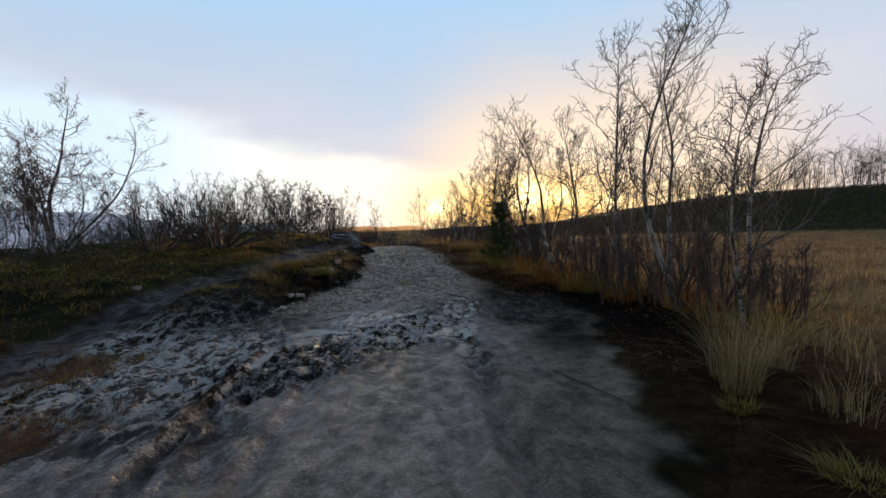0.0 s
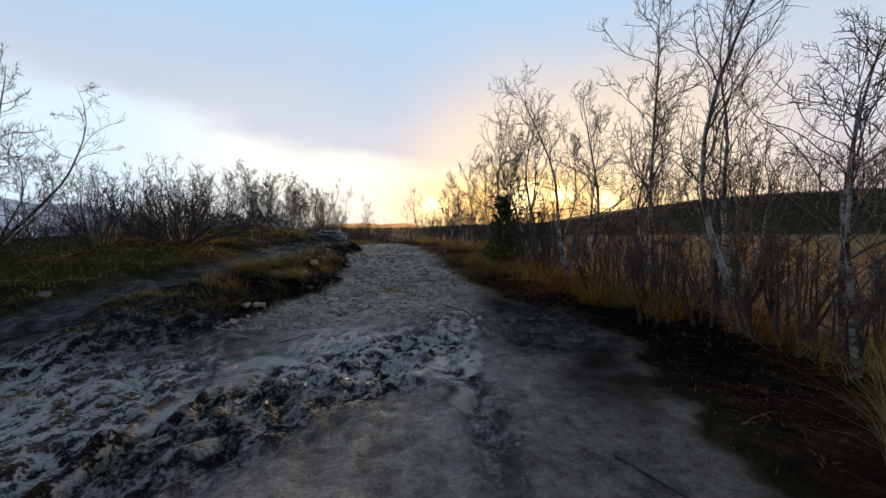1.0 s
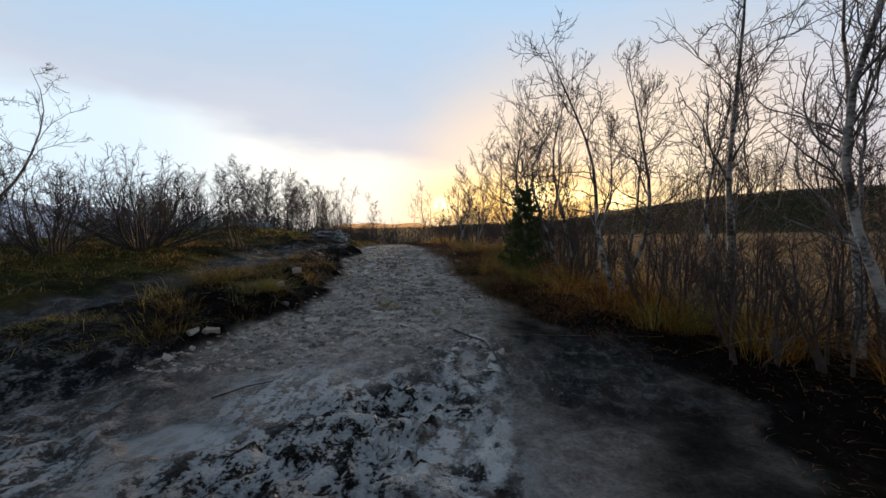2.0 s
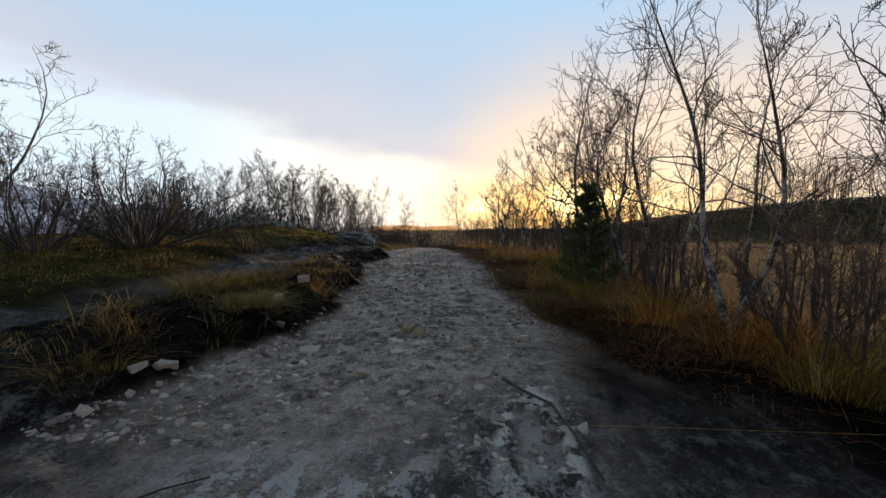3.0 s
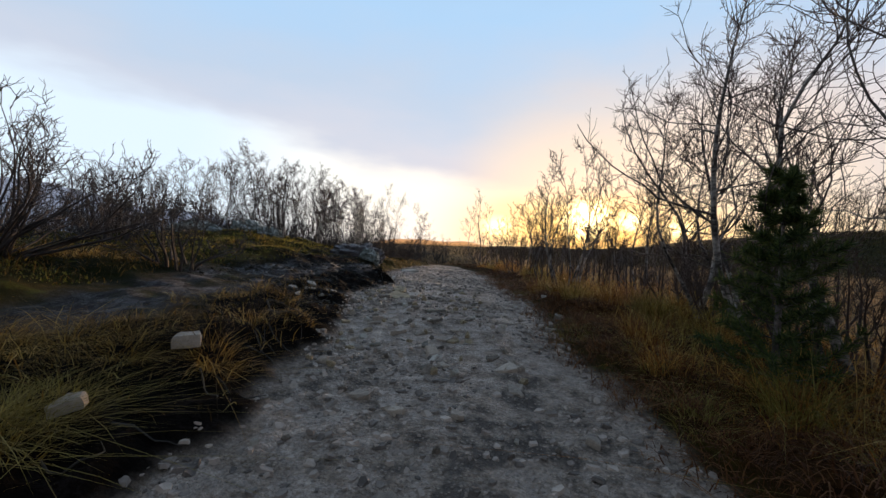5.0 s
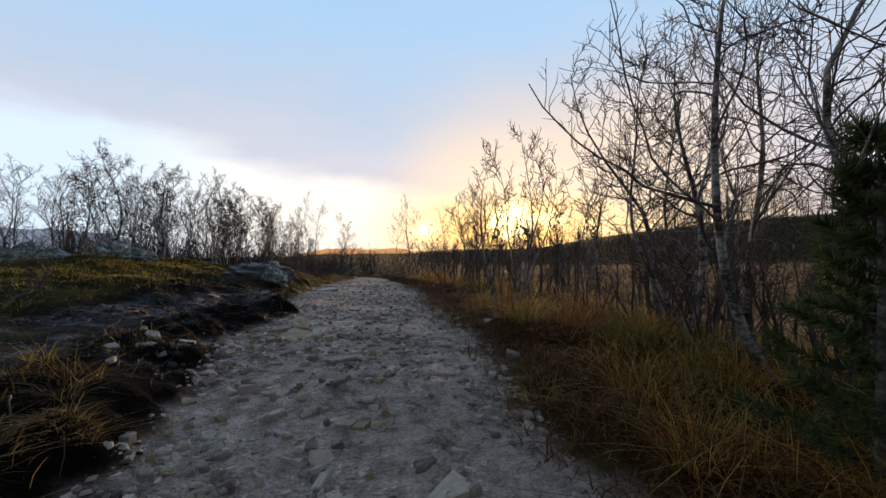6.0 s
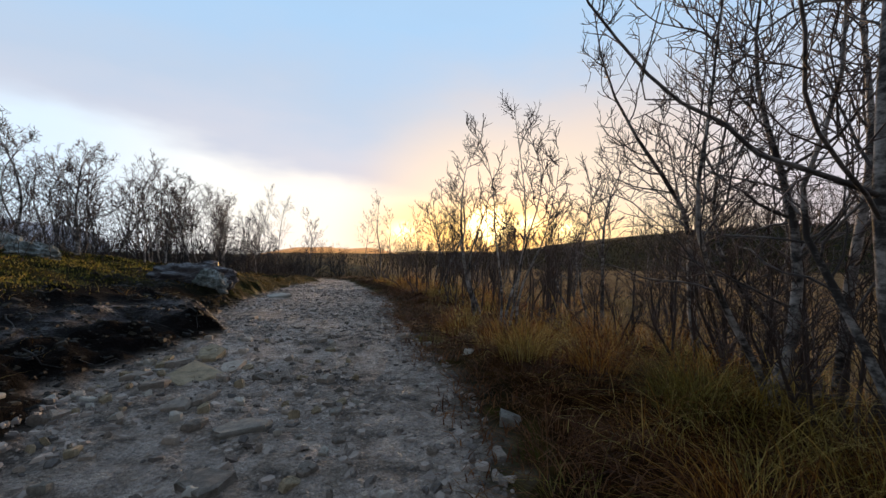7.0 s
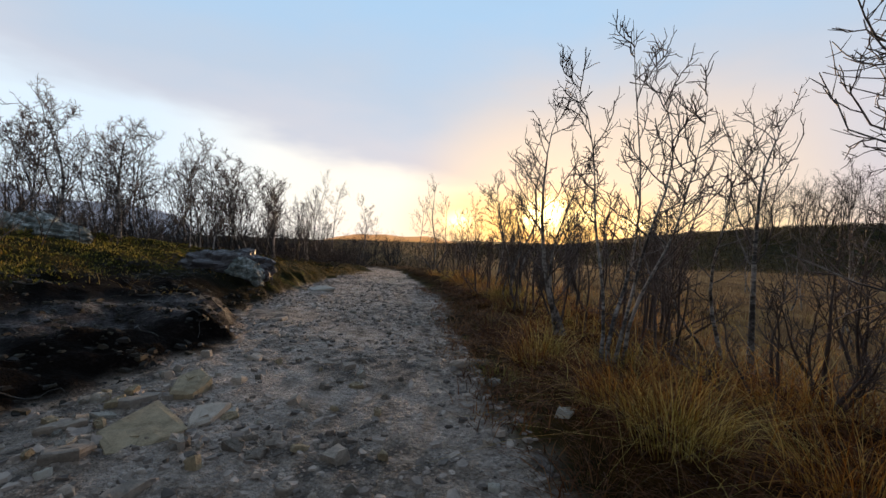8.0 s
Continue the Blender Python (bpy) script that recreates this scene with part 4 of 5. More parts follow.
willow((-7.5, 13.7), 44, 2.3, 1.4, 2.75, 61, "wide leafless willow shrub with dark upright stems on the bank")
willow((-9.0, 12.8), 22, 1.4, 1.0, 2.8, 62, "dark leafless willow shrub on mossy ground")
willow((-5.9, 15.2), 14, 1.0, 0.8, 1.5, 63, "low leafless shrub above the side track")
willow((-9.4, 17.5), 18, 1.3, 1.0, 2.1, 64, "leafless willow shrub behind the bank")
willow((-11.6, 19.0), 18, 1.4, 1.1, 2.4, 65, "leafless willow shrub on the heath")
shrub_far = willow((-10.4, 26.5), 16, 1.3, 1.0, 2.3, 66, "grey leafless willow shrub on the heath", n1=6, n2=3, n3=1)
rngp = np.random.default_rng(5)
for sx, sy, s in ((-12.6, 25.5, 1.1), (-14.5, 22, 1.0), (-16, 18, 1.1), (-13.5, 29, 1.2), (-10.6, 31, 1.15), (-9.2, 33.5, 1.0), (-12.5, 35, 1.3), (-16, 30, 1.3), (-18.5, 24, 1.2), (-19, 15.5, 1.2),
                  (-15.5, 12.5, 1.1), (-18, 9.5, 1.1), (-14, 10.5, 0.8), (-8.1, 36.5, 1.1), (-11.5, 44, 1.5), (-15, 40, 1.5), (-20, 34, 1.5), (-24, 27, 1.5), (-26, 18, 1.5), (-5.6, 47, 1.3), (-23, 11, 1.3),
                  (-7.0, 30.5, 0.7), (-6.6, 33, 0.6), (-5.5, 30.6, 0.5), (-5.6, 35, 0.6), (-6.4, 38, 0.8), (-7.6, 41, 0.9), (-8.2, 46, 1.2), (-10, 50, 1.3), (-6.8, 52, 1.2), (-13, 55, 1.5), (-18, 50, 1.5), (-9.5, 58, 1.5), (-22, 44, 1.5)):
    c = copy_thing(shrub_far, pose(sx, sy, float(height(sx, sy)) - 0.03, 0, 0, rngp.uniform(0, 360)))
    c.scale = (s, s, s * rngp.uniform(0.9, 1.1))
# thin stems and brush among the verge birches
brush = woody("verge_shrub", (3.6, 9.3), willow_stems(np.random.default_rng(71), 7, 0.7, 0.6, 1.35), "thin leafless shrub stems rising through straw grass", "shrub", "shrubs on the verge", 71, M_BRUSH, n1=6, n2=3, n3=2, low=0.25, sides=5, fine=0.7)
for sx, sy, s in ((2.5, 11.6, 0.9), (3.7, 8.2, 1.0), (4.0, 11.2, 1.2), (3.3, 13.8, 1.1), (2.6, 15.9, 0.9), (1.9, 17.3, 0.9), (1.7, 18.8, 1.0), (1.2, 20.3, 1.1), (1.9, 21.0, 1.2), (0.7, 21.6, 1.0), (0.1, 23.6, 1.1), (1.2, 24.3, 1.3),
                  (-0.2, 26.3, 1.2), (0.8, 27.2, 1.5), (-0.7, 29.5, 1.3), (0.6, 31, 1.6), (-1.4, 32, 1.2), (2.2, 25.5, 1.5), (3.4, 22.5, 1.4), (2.5, 29, 1.7), (-2.4, 36, 1.2), (6.4, 7.4, 0.9),
                  (2.9, 11.9, 0.9), (3.9, 10.4, 1.0), (2.9, 14.6, 0.9), (3.6, 16.6, 1.0), (4.3, 6.5, 1.2), (4.9, 7.5, 1.3), (5.4, 6.3, 1.1), (3.9, 7.5, 1.0), (5.9, 7.1, 1.2), (3.4, 9.9, 1.2), (3.2, 17.8, 1.2), (3.3, 7.9, 1.0), (3.6, 8.6, 1.2), (4.0, 8.9, 1.1), (3.1, 9.4, 0.9), (4.4, 8.0, 1.2), (4.8, 8.6, 1.2), (3.5, 10.4, 1.1), (2.9, 12.6, 1.1), (2.5, 13.6, 1.0), (2.4, 15.0, 1.0), (2.7, 15.3, 1.2), (2.2, 16.0, 1.0), (2.9, 16.1, 1.2), (2.8, 17.6, 1.2), (3.3, 14.9, 1.2), (3.6, 13.0, 1.2), (4.2, 6.9, 1.1), (4.7, 6.2, 1.1), (5.2, 7.6, 1.2), (2.7, 20.8, 1.3)):
    c = copy_thing(brush, pose(sx, sy, float(height(sx, sy)) - 0.03, 0, 0, rngp.uniform(0, 360)))
    c.scale = (s, s, s * rngp.uniform(0.85, 1.2))


def low_scrub():
    """Dwarf birch and willow scrub, knee to waist high, over the back of the bank."""
    rng = np.random.default_rng(75)
    t = Tubes()
    done = 0
    while done < 4300:
        x, y = rng.uniform(-22, -4.6), rng.uniform(9, 52)
        u, v, tr = zones(np.array(x), np.array(y))
        if u < 2.6 - 2.1 * sstep(y, 25, 29) or tr < 0.6 - 0.6 * sstep(y, 22, 25) or rng.random() > sstep(y, 17, 27) * sstep(u + 3 * sstep(y, 25, 29), 2.4, 5) + 0.35 * sstep(u, 5, 9) or fbm(x * 0.5, y * 0.5, 3, 76) < -0.10:
            continue
        done += 1
        z, h = float(height(x, y)) - 0.03, rng.uniform(0.35, 1.1) * (1 + 0.55 * float(sstep(y, 21, 24)))
        arm = crooked(rng, (x, y, z), (rng.normal(0, 0.5), rng.normal(0, 0.5), 1), h, 4, 0.22, 0.05)
        t.add(arm, np.linspace(0.009, 0.004, 5), 3)
        for _ in range(4):
            p, d = along(arm, rng.uniform(0.25, 1))
            t.add(crooked(rng, p, side_way(rng, d, 0.5, 0.1), h * rng.uniform(0.3, 0.5), 2, 0.25, 0.1), (0.005, 0.004, 0.0025), 3)
    return tagged(new("low_scrub", t.mesh("low_scrub", M_WILLOW)), "knee-high leafless dwarf birch scrub on the heath", "scrub", kind="stuff")


low_scrub()
# further birches thinning out towards the sun
far_birch = birch((2.0, 27.5), [(0, 0, 0, 0, 3.7, 0.027), (0.3, 0, 0.7, 0.2, 3.1, 0.022), (-0.3, 0, -0.6, 0, 3.0, 0.022)], "bare birch clump standing against the sunset", 51, n1=15, n2=6, n3=1)
for sx, sy, s in ((3.6, 29, 1.0), (0.0, 30.5, 0.85), (5.2, 26, 1.05), (4.6, 33, 1.1), (1.8, 35, 1.0), (7.5, 31, 1.1), (9.5, 36, 1.1), (6, 38, 1.1), (12.5, 33, 1.0), (7.0, 22.5, 1.0), (9.5, 27, 0.9), (-0.4, 38, 1.0), (3, 41, 1.2), (4.7, 10.7, 0.95), (5.1, 12.2, 1.0), (5.5, 8.9, 1.0), (4.1, 17.2, 0.9), (6.3, 10.0, 1.0)):
    c = copy_thing(far_birch, pose(sx, sy, float(height(sx, sy)) - 0.03, 0, 0, rngp.uniform(0, 360)))
    c.scale = (s, s, s * rngp.uniform(0.9, 1.15))


# ---- young spruce ----
def spruce(at, h, seed, label):
    rng = np.random.default_rng(seed)
    x, y = at
    root = empty("spruce_tree", (x, y, float(height(x, y))))
    trunk = Tubes()
    trunk.add([(0, 0, -0.1), (0.01, 0, h * 0.5), (0, 0.01, h)], (0.035, 0.022, 0.004), 7)
    part_of("trunk", trunk.mesh("trunk", M_LIMB), root)
    levels = int(h / 0.17)
    for i in range(levels):
        z = 0.08 + (h - 0.10) * i / levels
        size = (0.12 + 0.66 * (1 - i / levels) ** 0.9) * rng.uniform(0.85, 1.1)
        for k in range(6):
            a = 2 * math.pi * (k + rng.uniform(-0.3, 0.3)) / 6 + 0.5 * i
            arm = crooked(rng, (0, 0, z + rng.uniform(-0.05, 0.05)), (math.cos(a), math.sin(a), 0.22), size * rng.uniform(0.6, 1.1), 5, 0.09, 0.07)
            wood = Tubes()
            wood.add(arm, np.linspace(0.009, 0.003, 6), 3)
            bough = part_of("bough", wood.mesh("bough", M_LIMB), root)
            nv = []
            for g in np.arange(0.15, 1.02, 0.03):
                p, d = along(arm, min(g, 1.0))
                for _ in range(7):
                    w = side_way(rng, d, rng.uniform(0.45, 0.75), 0.10)
                    r = unit(np.cross(w, rng.normal(0, 1, 3))) * 0.0055
                    nv += [p - r, p + r, p + w * rng.uniform(0.05, 0.15)]
            part_of("needles", array_mesh("needles", np.array(nv), np.arange(len(nv)).reshape(-1, 3), M_NEEDLE), bough, "dark green needles")
    return tagged(root, label, "tree", "young conifers")


spruce((1.75, 12.95), 2.0, 81, "young dark green spruce at the edge of the path's verge")


# ---- stones ----
def stone_mesh(rng, corners, mat, thick=0.45):
    """A broken schist slab about 1 across: straight broken edges, chipped rims, a split uneven top."""
    bm = bmesh.new()
    face = (np.arange(corners) + rng.uniform(-0.35, 0.35, corners)) * 2 * np.pi / corners
    off = 0.42 * np.exp(rng.normal(0, 0.20, corners))
    th, rad = [], []
    for k in range(corners):
        a0, d0 = face[k], off[k]
        a1, d1 = face[(k + 1) % corners] + (2 * np.pi if k == corners - 1 else 0), off[(k + 1) % corners]
        a = math.atan2(d1 - d0 * math.cos(a1 - a0), d0 * math.sin(a1 - a0))
        th += [a0 + rng.normal(0, 0.06), a0 + a]
        rad += [d0 * rng.uniform(0.97, 1.06), min(d0 / max(math.cos(a), 0.5), 0.75)]
    rim = len(th)
    squash = rng.uniform(0.6, 0.95)
    tilt = rng.normal(0, 0.16, 2)
    rings = []
    for f, grow_by, rough in ((-0.5, 0.96, 0.0), (0.10, 1.0, 0.03), (0.42, 0.97, 0.05), (0.50, 0.84, 0.06), (0.54, 0.42, 0.07)):
        ring = []
        for a, r in zip(th, rad):
            k = r * grow_by * rng.uniform(0.96, 1.04)
            x, y = k * math.cos(a), k * squash * math.sin(a)
            ring.append(bm.verts.new((x, y, thick * (f + (tilt[0] * x + tilt[1] * y if f > 0 else 0) + rng.normal(0, 1) * rough))))
        rings.append(ring)
    for a, b in zip(rings, rings[1:]):
        for k in range(rim):
            bm.faces.new((a[k], a[(k + 1) % rim], b[(k + 1) % rim], b[k]))
    bm.faces.new(rings[-1])
    bm.faces.new(rings[0][::-1])
    bmesh.ops.recalc_face_normals(bm, faces=bm.faces[:])
    me = bpy.data.meshes.new("stone")
    bm.to_mesh(me)
    bm.free()
    me.materials.append(mat)
    return me


rngs = np.random.default_rng(90)
GREY = [stone_mesh(rngs, 4 + k % 3, M_STONE) for k in range(12)]
OCHRE = [stone_mesh(rngs, 4 + k % 3, M_OCHRE) for k in range(6)]
PALE = [stone_mesh(rngs, 4 + k % 3, M_PALE) for k in range(8)]


def stone(kind, x, y, wide, thick, label, group, sink=0.35, tilt=8):
    ob = new("stone", kind[int(rngs.integers(len(kind)))])
    ob.location = (x, y, float(height(x, y)) + thick * (0.5 - sink))
    ob.rotation_euler = (radians(rngs.normal(0, tilt)), radians(rngs.normal(0, tilt)), rngs.uniform(0, 6.28))
    ob.scale = (wide * 0.85, wide * rngs.uniform(0.72, 1.0), thick / 0.45)
    return tagged(ob, label, "stone", group)


ON = "stones on the path"
stone(PALE, -1.63, 15.55, 0.44, 0.06, "large pale flat stone bedded in the gravel", ON, 0.45, 4)
for x, y, w, th in ((-2.01, 14.65, 0.34, 0.06), (-1.18, 14.44, 0.15, 0.06), (-1.31, 14.05, 0.26, 0.05), (-1.59, 14.27, 0.23, 0.05), (-0.54, 13.18, 0.3, 0.07), (-0.7, 13.43, 0.19, 0.06),
                    (0.08, 14.09, 0.2, 0.08), (0.1, 15.08, 0.17, 0.07), (-1.43, 12.13, 0.22, 0.07), (-0.94, 12.14, 0.22, 0.06), (-1.78, 12.38, 0.22, 0.05), (-0.49, 12.66, 0.23, 0.05)):
    stone(GREY, x, y, w, th, "flat grey schist stone bedded in the gravel", ON, 0.56, 5)
for x, y, w, th in ((0.36, 10.67, 0.26, 0.06), (-0.14, 9.44, 0.26, 0.08), (-0.85, 9.49, 0.17, 0.05), (-2.22, 9.54, 0.2, 0.05), (-2.71, 9.87, 0.2, 0.06), (-2.2, 10.06, 0.28, 0.05), (-1.58, 14.86, 0.3, 0.06), (-1.89, 14.2, 0.28, 0.06),
                    (-1.25, 11.07, 0.3, 0.07), (-2.2, 13.48, 0.16, 0.06), (-2.74, 13.75, 0.13, 0.07), (-3.38, 20.64, 0.36, 0.06), (-0.5, 18.5, 0.28, 0.07)):
    stone(GREY, x, y, w, th, "angular grey stone half sunk in the gravel", ON, 0.5, 8)
for x, y, w, th in ((-1.16, 10.88, 0.26, 0.13), (-0.99, 10.63, 0.2, 0.11), (-0.2, 10.35, 0.13, 0.07), (-1.37, 9.33, 0.14, 0.06)):
    stone(OCHRE, x, y, w, th, "tan broken stone lying loose on the gravel", ON, 0.4, 12)
for x, y, w, th in ((-2.61, 17.41, 0.46, 0.11), (-2.5, 16.72, 0.6, 0.07), (-2.69, 16.42, 0.34, 0.07), (-3.0, 16.69, 0.24, 0.07), (-2.27, 15.94, 0.28, 0.08), (-2.13, 16.09, 0.25, 0.08), (-1.95, 15.55, 0.24, 0.07), (-2.25, 17.0, 0.3, 0.09), (-2.9, 17.15, 0.34, 0.07), (-2.2, 16.6, 0.2, 0.08)):
    stone(OCHRE if y > 16.7 and w > 0.4 else GREY, x, y, w, th, "yellowish flat rock slab at the foot of the bank" if y > 16.7 and w > 0.4 else "cracked grey rock slab at the foot of the bank", "slabs at the foot of the bank", 0.44, 6)
for x, y, w, th in ((-3.95, 24.4, 0.7, 0.10), (-4.2, 25.2, 0.4, 0.08)):
    stone(PALE, x, y, w, th, "pale flat slab beside the path", ON, 0.4, 4)
rngk = np.random.default_rng(92)
for _ in range(150):
    y = 8.6 + 13 * rngk.random() ** 1.2
    x = LEFT(y) + 0.15 + (RIGHT(y) - LEFT(y) - 0.3) * rngk.beta(0.9, 0.9)
    if fbm(x * 0.9, y * 0.9, 3, 77) > -0.05 and (y > 10.5 or x < 0.2):
        stone(GREY if rngk.random() < 0.75 else PALE, x, y, 0.05 + 0.15 * rngk.random() ** 2, rngk.uniform(0.04, 0.08), "small flat grey stone trodden into the gravel", ON, 0.55, 10)
for _ in range(170):
    y = rngk.uniform(12.8, 18.4)
    x = float(LEFT(y)) + 0.05 + 2.3 * rngk.random() ** 1.4
    stone((GREY, PALE, GREY, OCHRE)[int(rngk.integers(4))], x, y, rngk.uniform(0.05, 0.17), rngk.uniform(0.04, 0.08), "flat angular stone loosened from the stony path", ON, 0.4, 14)
EDGE = "stones in the bank"
for x, y, w, th in ((-3.36, 9.15, 0.34, 0.14), (-3.5, 8.95, 0.26, 0.12), (-3.21, 12.1, 0.30, 0.2), (-3.15, 11.1, 0.30, 0.14), (-2.85, 10.6, 0.22, 0.12), (-6.36, 8.26, 0.22, 0.08),
                    (-3.6, 15.3, 0.3, 0.1), (-3.75, 15.6, 0.34, 0.12), (-3.5, 15.8, 0.28, 0.1), (-3.85, 15.1, 0.26, 0.1), (-3.4, 15.2, 0.24, 0.08), (-3.95, 15.75, 0.22, 0.08), (-3.55, 14.7, 0.2, 0.08), (-3.3, 16.1, 0.22, 0.08)):
    stone(GREY if y < 13 else PALE, x, y, w * 0.75, th * 0.5, "pale lichen-grey stone sticking out of the dark peat bank", EDGE, 0.6, 12)
for x, y, w, th in ((0.25, 17.1, 0.2, 0.1), (0.3, 15.5, 0.18, 0.08), (-0.15, 18.0, 0.2, 0.08)):
    stone(PALE, x, y, w, th, "grey stone at the grassy edge of the path", "stones along the verge", 0.62, 8)


def scatter_chips(name, count, pick, lo, hi, seed, mat, label, power=4.0):
    """Loose chips: thousands of little angular stones as one thing."""
    rng = np.random.default_rng(seed)
    kinds = []
    for k in range(12):
        n = 5 + k % 3
        a = np.arange(n) * 2 * np.pi / n + rng.uniform(-0.4, 0.4, n)
        r = rng.uniform(0.30, 0.56, n)
        low = np.stack([r * np.cos(a), 0.75 * r * np.sin(a), np.full(n, -0.12)], -1)
        top = np.stack([0.72 * r * np.cos(a), 0.54 * r * np.sin(a), 0.08 + rng.normal(0, 0.03, n)], -1)
        f = [(i, (i + 1) % n, n + (i + 1) % n) for i in range(n)] + [(i, n + (i + 1) % n, n + i) for i in range(n)] + [(n, n + i, n + i + 1) for i in range(1, n - 1)]
        kinds.append((np.concatenate([low, top]), np.array(f)))
    x, y = pick(rng, count)
    z = height(x, y)
    vs, fs, c = [], [], 0
    size = lo + (hi - lo) * rng.random(len(x)) ** power
    turn, tip = rng.uniform(0, 6.28, len(x)), rng.normal(0, 0.26, len(x))
    for i in range(len(x)):
        v, f = kinds[i % 12]
        v = v * size[i]
        ca, sa = math.cos(turn[i]), math.sin(turn[i])
        w = np.stack([v[:, 0] * ca - v[:, 1] * sa + x[i], v[:, 0] * sa + v[:, 1] * ca + y[i], v[:, 2] + v[:, 0] * tip[i] + z[i] + size[i] * 0.025], -1)
        vs.append(w), fs.append(f + c)
        c += len(v)
    return tagged(new(name, array_mesh(name, np.concatenate(vs), np.concatenate(fs), mat)), label, "gravel", kind="stuff")


def on_path(rng, n):
    y = 8.0 + 22 * rng.random(n) ** 1.3
    e = rng.beta(0.75, 0.75, n)
    a, b = LEFT(y) - 0.05, RIGHT(y) - 0.02
    x = a + (b - a) * e
    k = (fbm(x * 0.9, y * 0.9, 3, 77) + 0.12 * rng.normal(0, 1, n) > -0.02) & ((y > 11) | (x < RIGHT(y) - 2.0 + 0.5 * (y - 8)))
    return x[k], y[k]


def mud_bits(rng, n):
    y = rng.uniform(0.6, 9.0, n)
    x = rng.uniform(-4.6, 2.4, n)
    k = (fbm(x * 1.2, y * 1.2, 3, 79) > -0.02) & (x < RIGHT(y) - 1.5)
    return x[k], y[k]


scatter_chips("loose_gravel", 24000, on_path, 0.016, 0.15, 101, M_CHIP, "loose angular grey gravel and stone chips on the path", 2.8)
scatter_chips("mud_crumbs", 3000, mud_bits, 0.008, 0.04, 102, M_CRUMB, "small stones and crumbs pressed into the wet mud")


def on_bank(rng, n):
    y = rng.uniform(14.8, 23.5, n)
    x = LEFT(y) - rng.uniform(0.0, 2.6, n) * np.where(y > 15, 1.0, 0.35)
    k = fbm(x * 1.4, y * 1.4, 3, 83) > -0.08
    return x[k], y[k]


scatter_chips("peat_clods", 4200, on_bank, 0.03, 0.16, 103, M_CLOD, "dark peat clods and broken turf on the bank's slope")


def roots():
    """Bare roots hanging out of the washed peat."""
    rng = np.random.default_rng(104)
    t = Tubes()
    for _ in range(60):
        y = rng.uniform(9, 22)
        u = rng.uniform(0.3, 2.2 if y > 15 else 0.8)
        p, a, line = np.array((LEFT(y) - u, y)), rng.uniform(-1.2, 1.2), []
        for _ in range(7):
            line.append((p[0], p[1], float(height(p[0], p[1])) + rng.uniform(0.0, 0.03)))
            a += rng.normal(0, 0.5)
            p = p + 0.07 * np.array((math.cos(a), math.sin(a)))
        t.add(line, np.linspace(rng.uniform(0.006, 0.012), 0.003, 7), 4)
    return tagged(new("roots", t.mesh("roots", M_STICK)), "thin dark roots hanging out of the washed peat bank", "roots", kind="stuff")


roots()


# ---- rock outcrops ----
def outcrop(name, at, size, seed, mat, label, sink=0.3, turn=0.0):
    """A knoll of layered bedrock: a rounded hump broken into ledges and cracks."""
    sx, sy, sz = size
    x, y = at
    n, m = 56, 26
    a, e = np.meshgrid(np.linspace(0, 2 * np.pi, n, endpoint=False), np.linspace(-0.35, np.pi / 2, m))
    px, py, pz = np.cos(e) * np.cos(a), np.cos(e) * np.sin(a), np.sin(e)
    lump = 1 + 0.55 * fbm(px * 2.1 + pz + seed, py * 2.1 + pz, 4, seed)
    ledge = np.floor((pz + 0.25 * px + 0.5 * fbm(px * 3, py * 3, 2, seed + 9)) * 6) / 6
    r = lump * (1 + 0.05 * np.sin(ledge * 17.0 + seed) + 0.14 * fbm(px * 7 + pz * 5, py * 7, 3, seed + 20))
    v = np.stack([px * r * sx, py * r * sy, (0.72 * pz + 0.28 * ledge) * r * sz + 0.1 * sz * fbm(px * 9, py * 9, 2, seed + 30)], -1).reshape(-1, 3)
    i, k = np.meshgrid(np.arange(n), np.arange(m - 1))
    f = np.stack([k * n + i, k * n + (i + 1) % n, (k + 1) * n + (i + 1) % n, (k + 1) * n + i], -1).reshape(-1, 4)
    ob = new(name, array_mesh(name, v, f, mat))
    ob.location = (x, y, float(height(x, y)) - sink * sz)
    ob.rotation_euler = (0, 0, radians(turn))
    return tagged(ob, label, "rock", "rock outcrops")


outcrop("rock_outcrop", (-5.6, 23.0), (0.95, 0.6, 0.5), 3, M_ROCK, "dark layered bedrock knoll at the end of the bank", 0.2, 20)
outcrop("rock_outcrop", (-5.0, 22.7), (0.4, 0.34, 0.42), 5, M_LICHEN, "pale blue-grey lichen-covered rock on the knoll", 0.1, 40)
outcrop("rock_outcrop", (-9.3, 22.4), (0.8, 0.5, 0.5), 6, M_LICHEN, "mossy pale rock outcrop on top of the bank", 0.1, -20)
outcrop("rock_outcrop", (-10.6, 21.6), (0.9, 0.5, 0.45), 7, M_LICHEN, "broken pale rock beside mossy ground", 0.15, 15)
outcrop("rock_outcrop", (-8.2, 22.0), (0.45, 0.35, 0.3), 8, M_LICHEN, "small blue-grey boulder on the mossy bank", 0.1, 60)


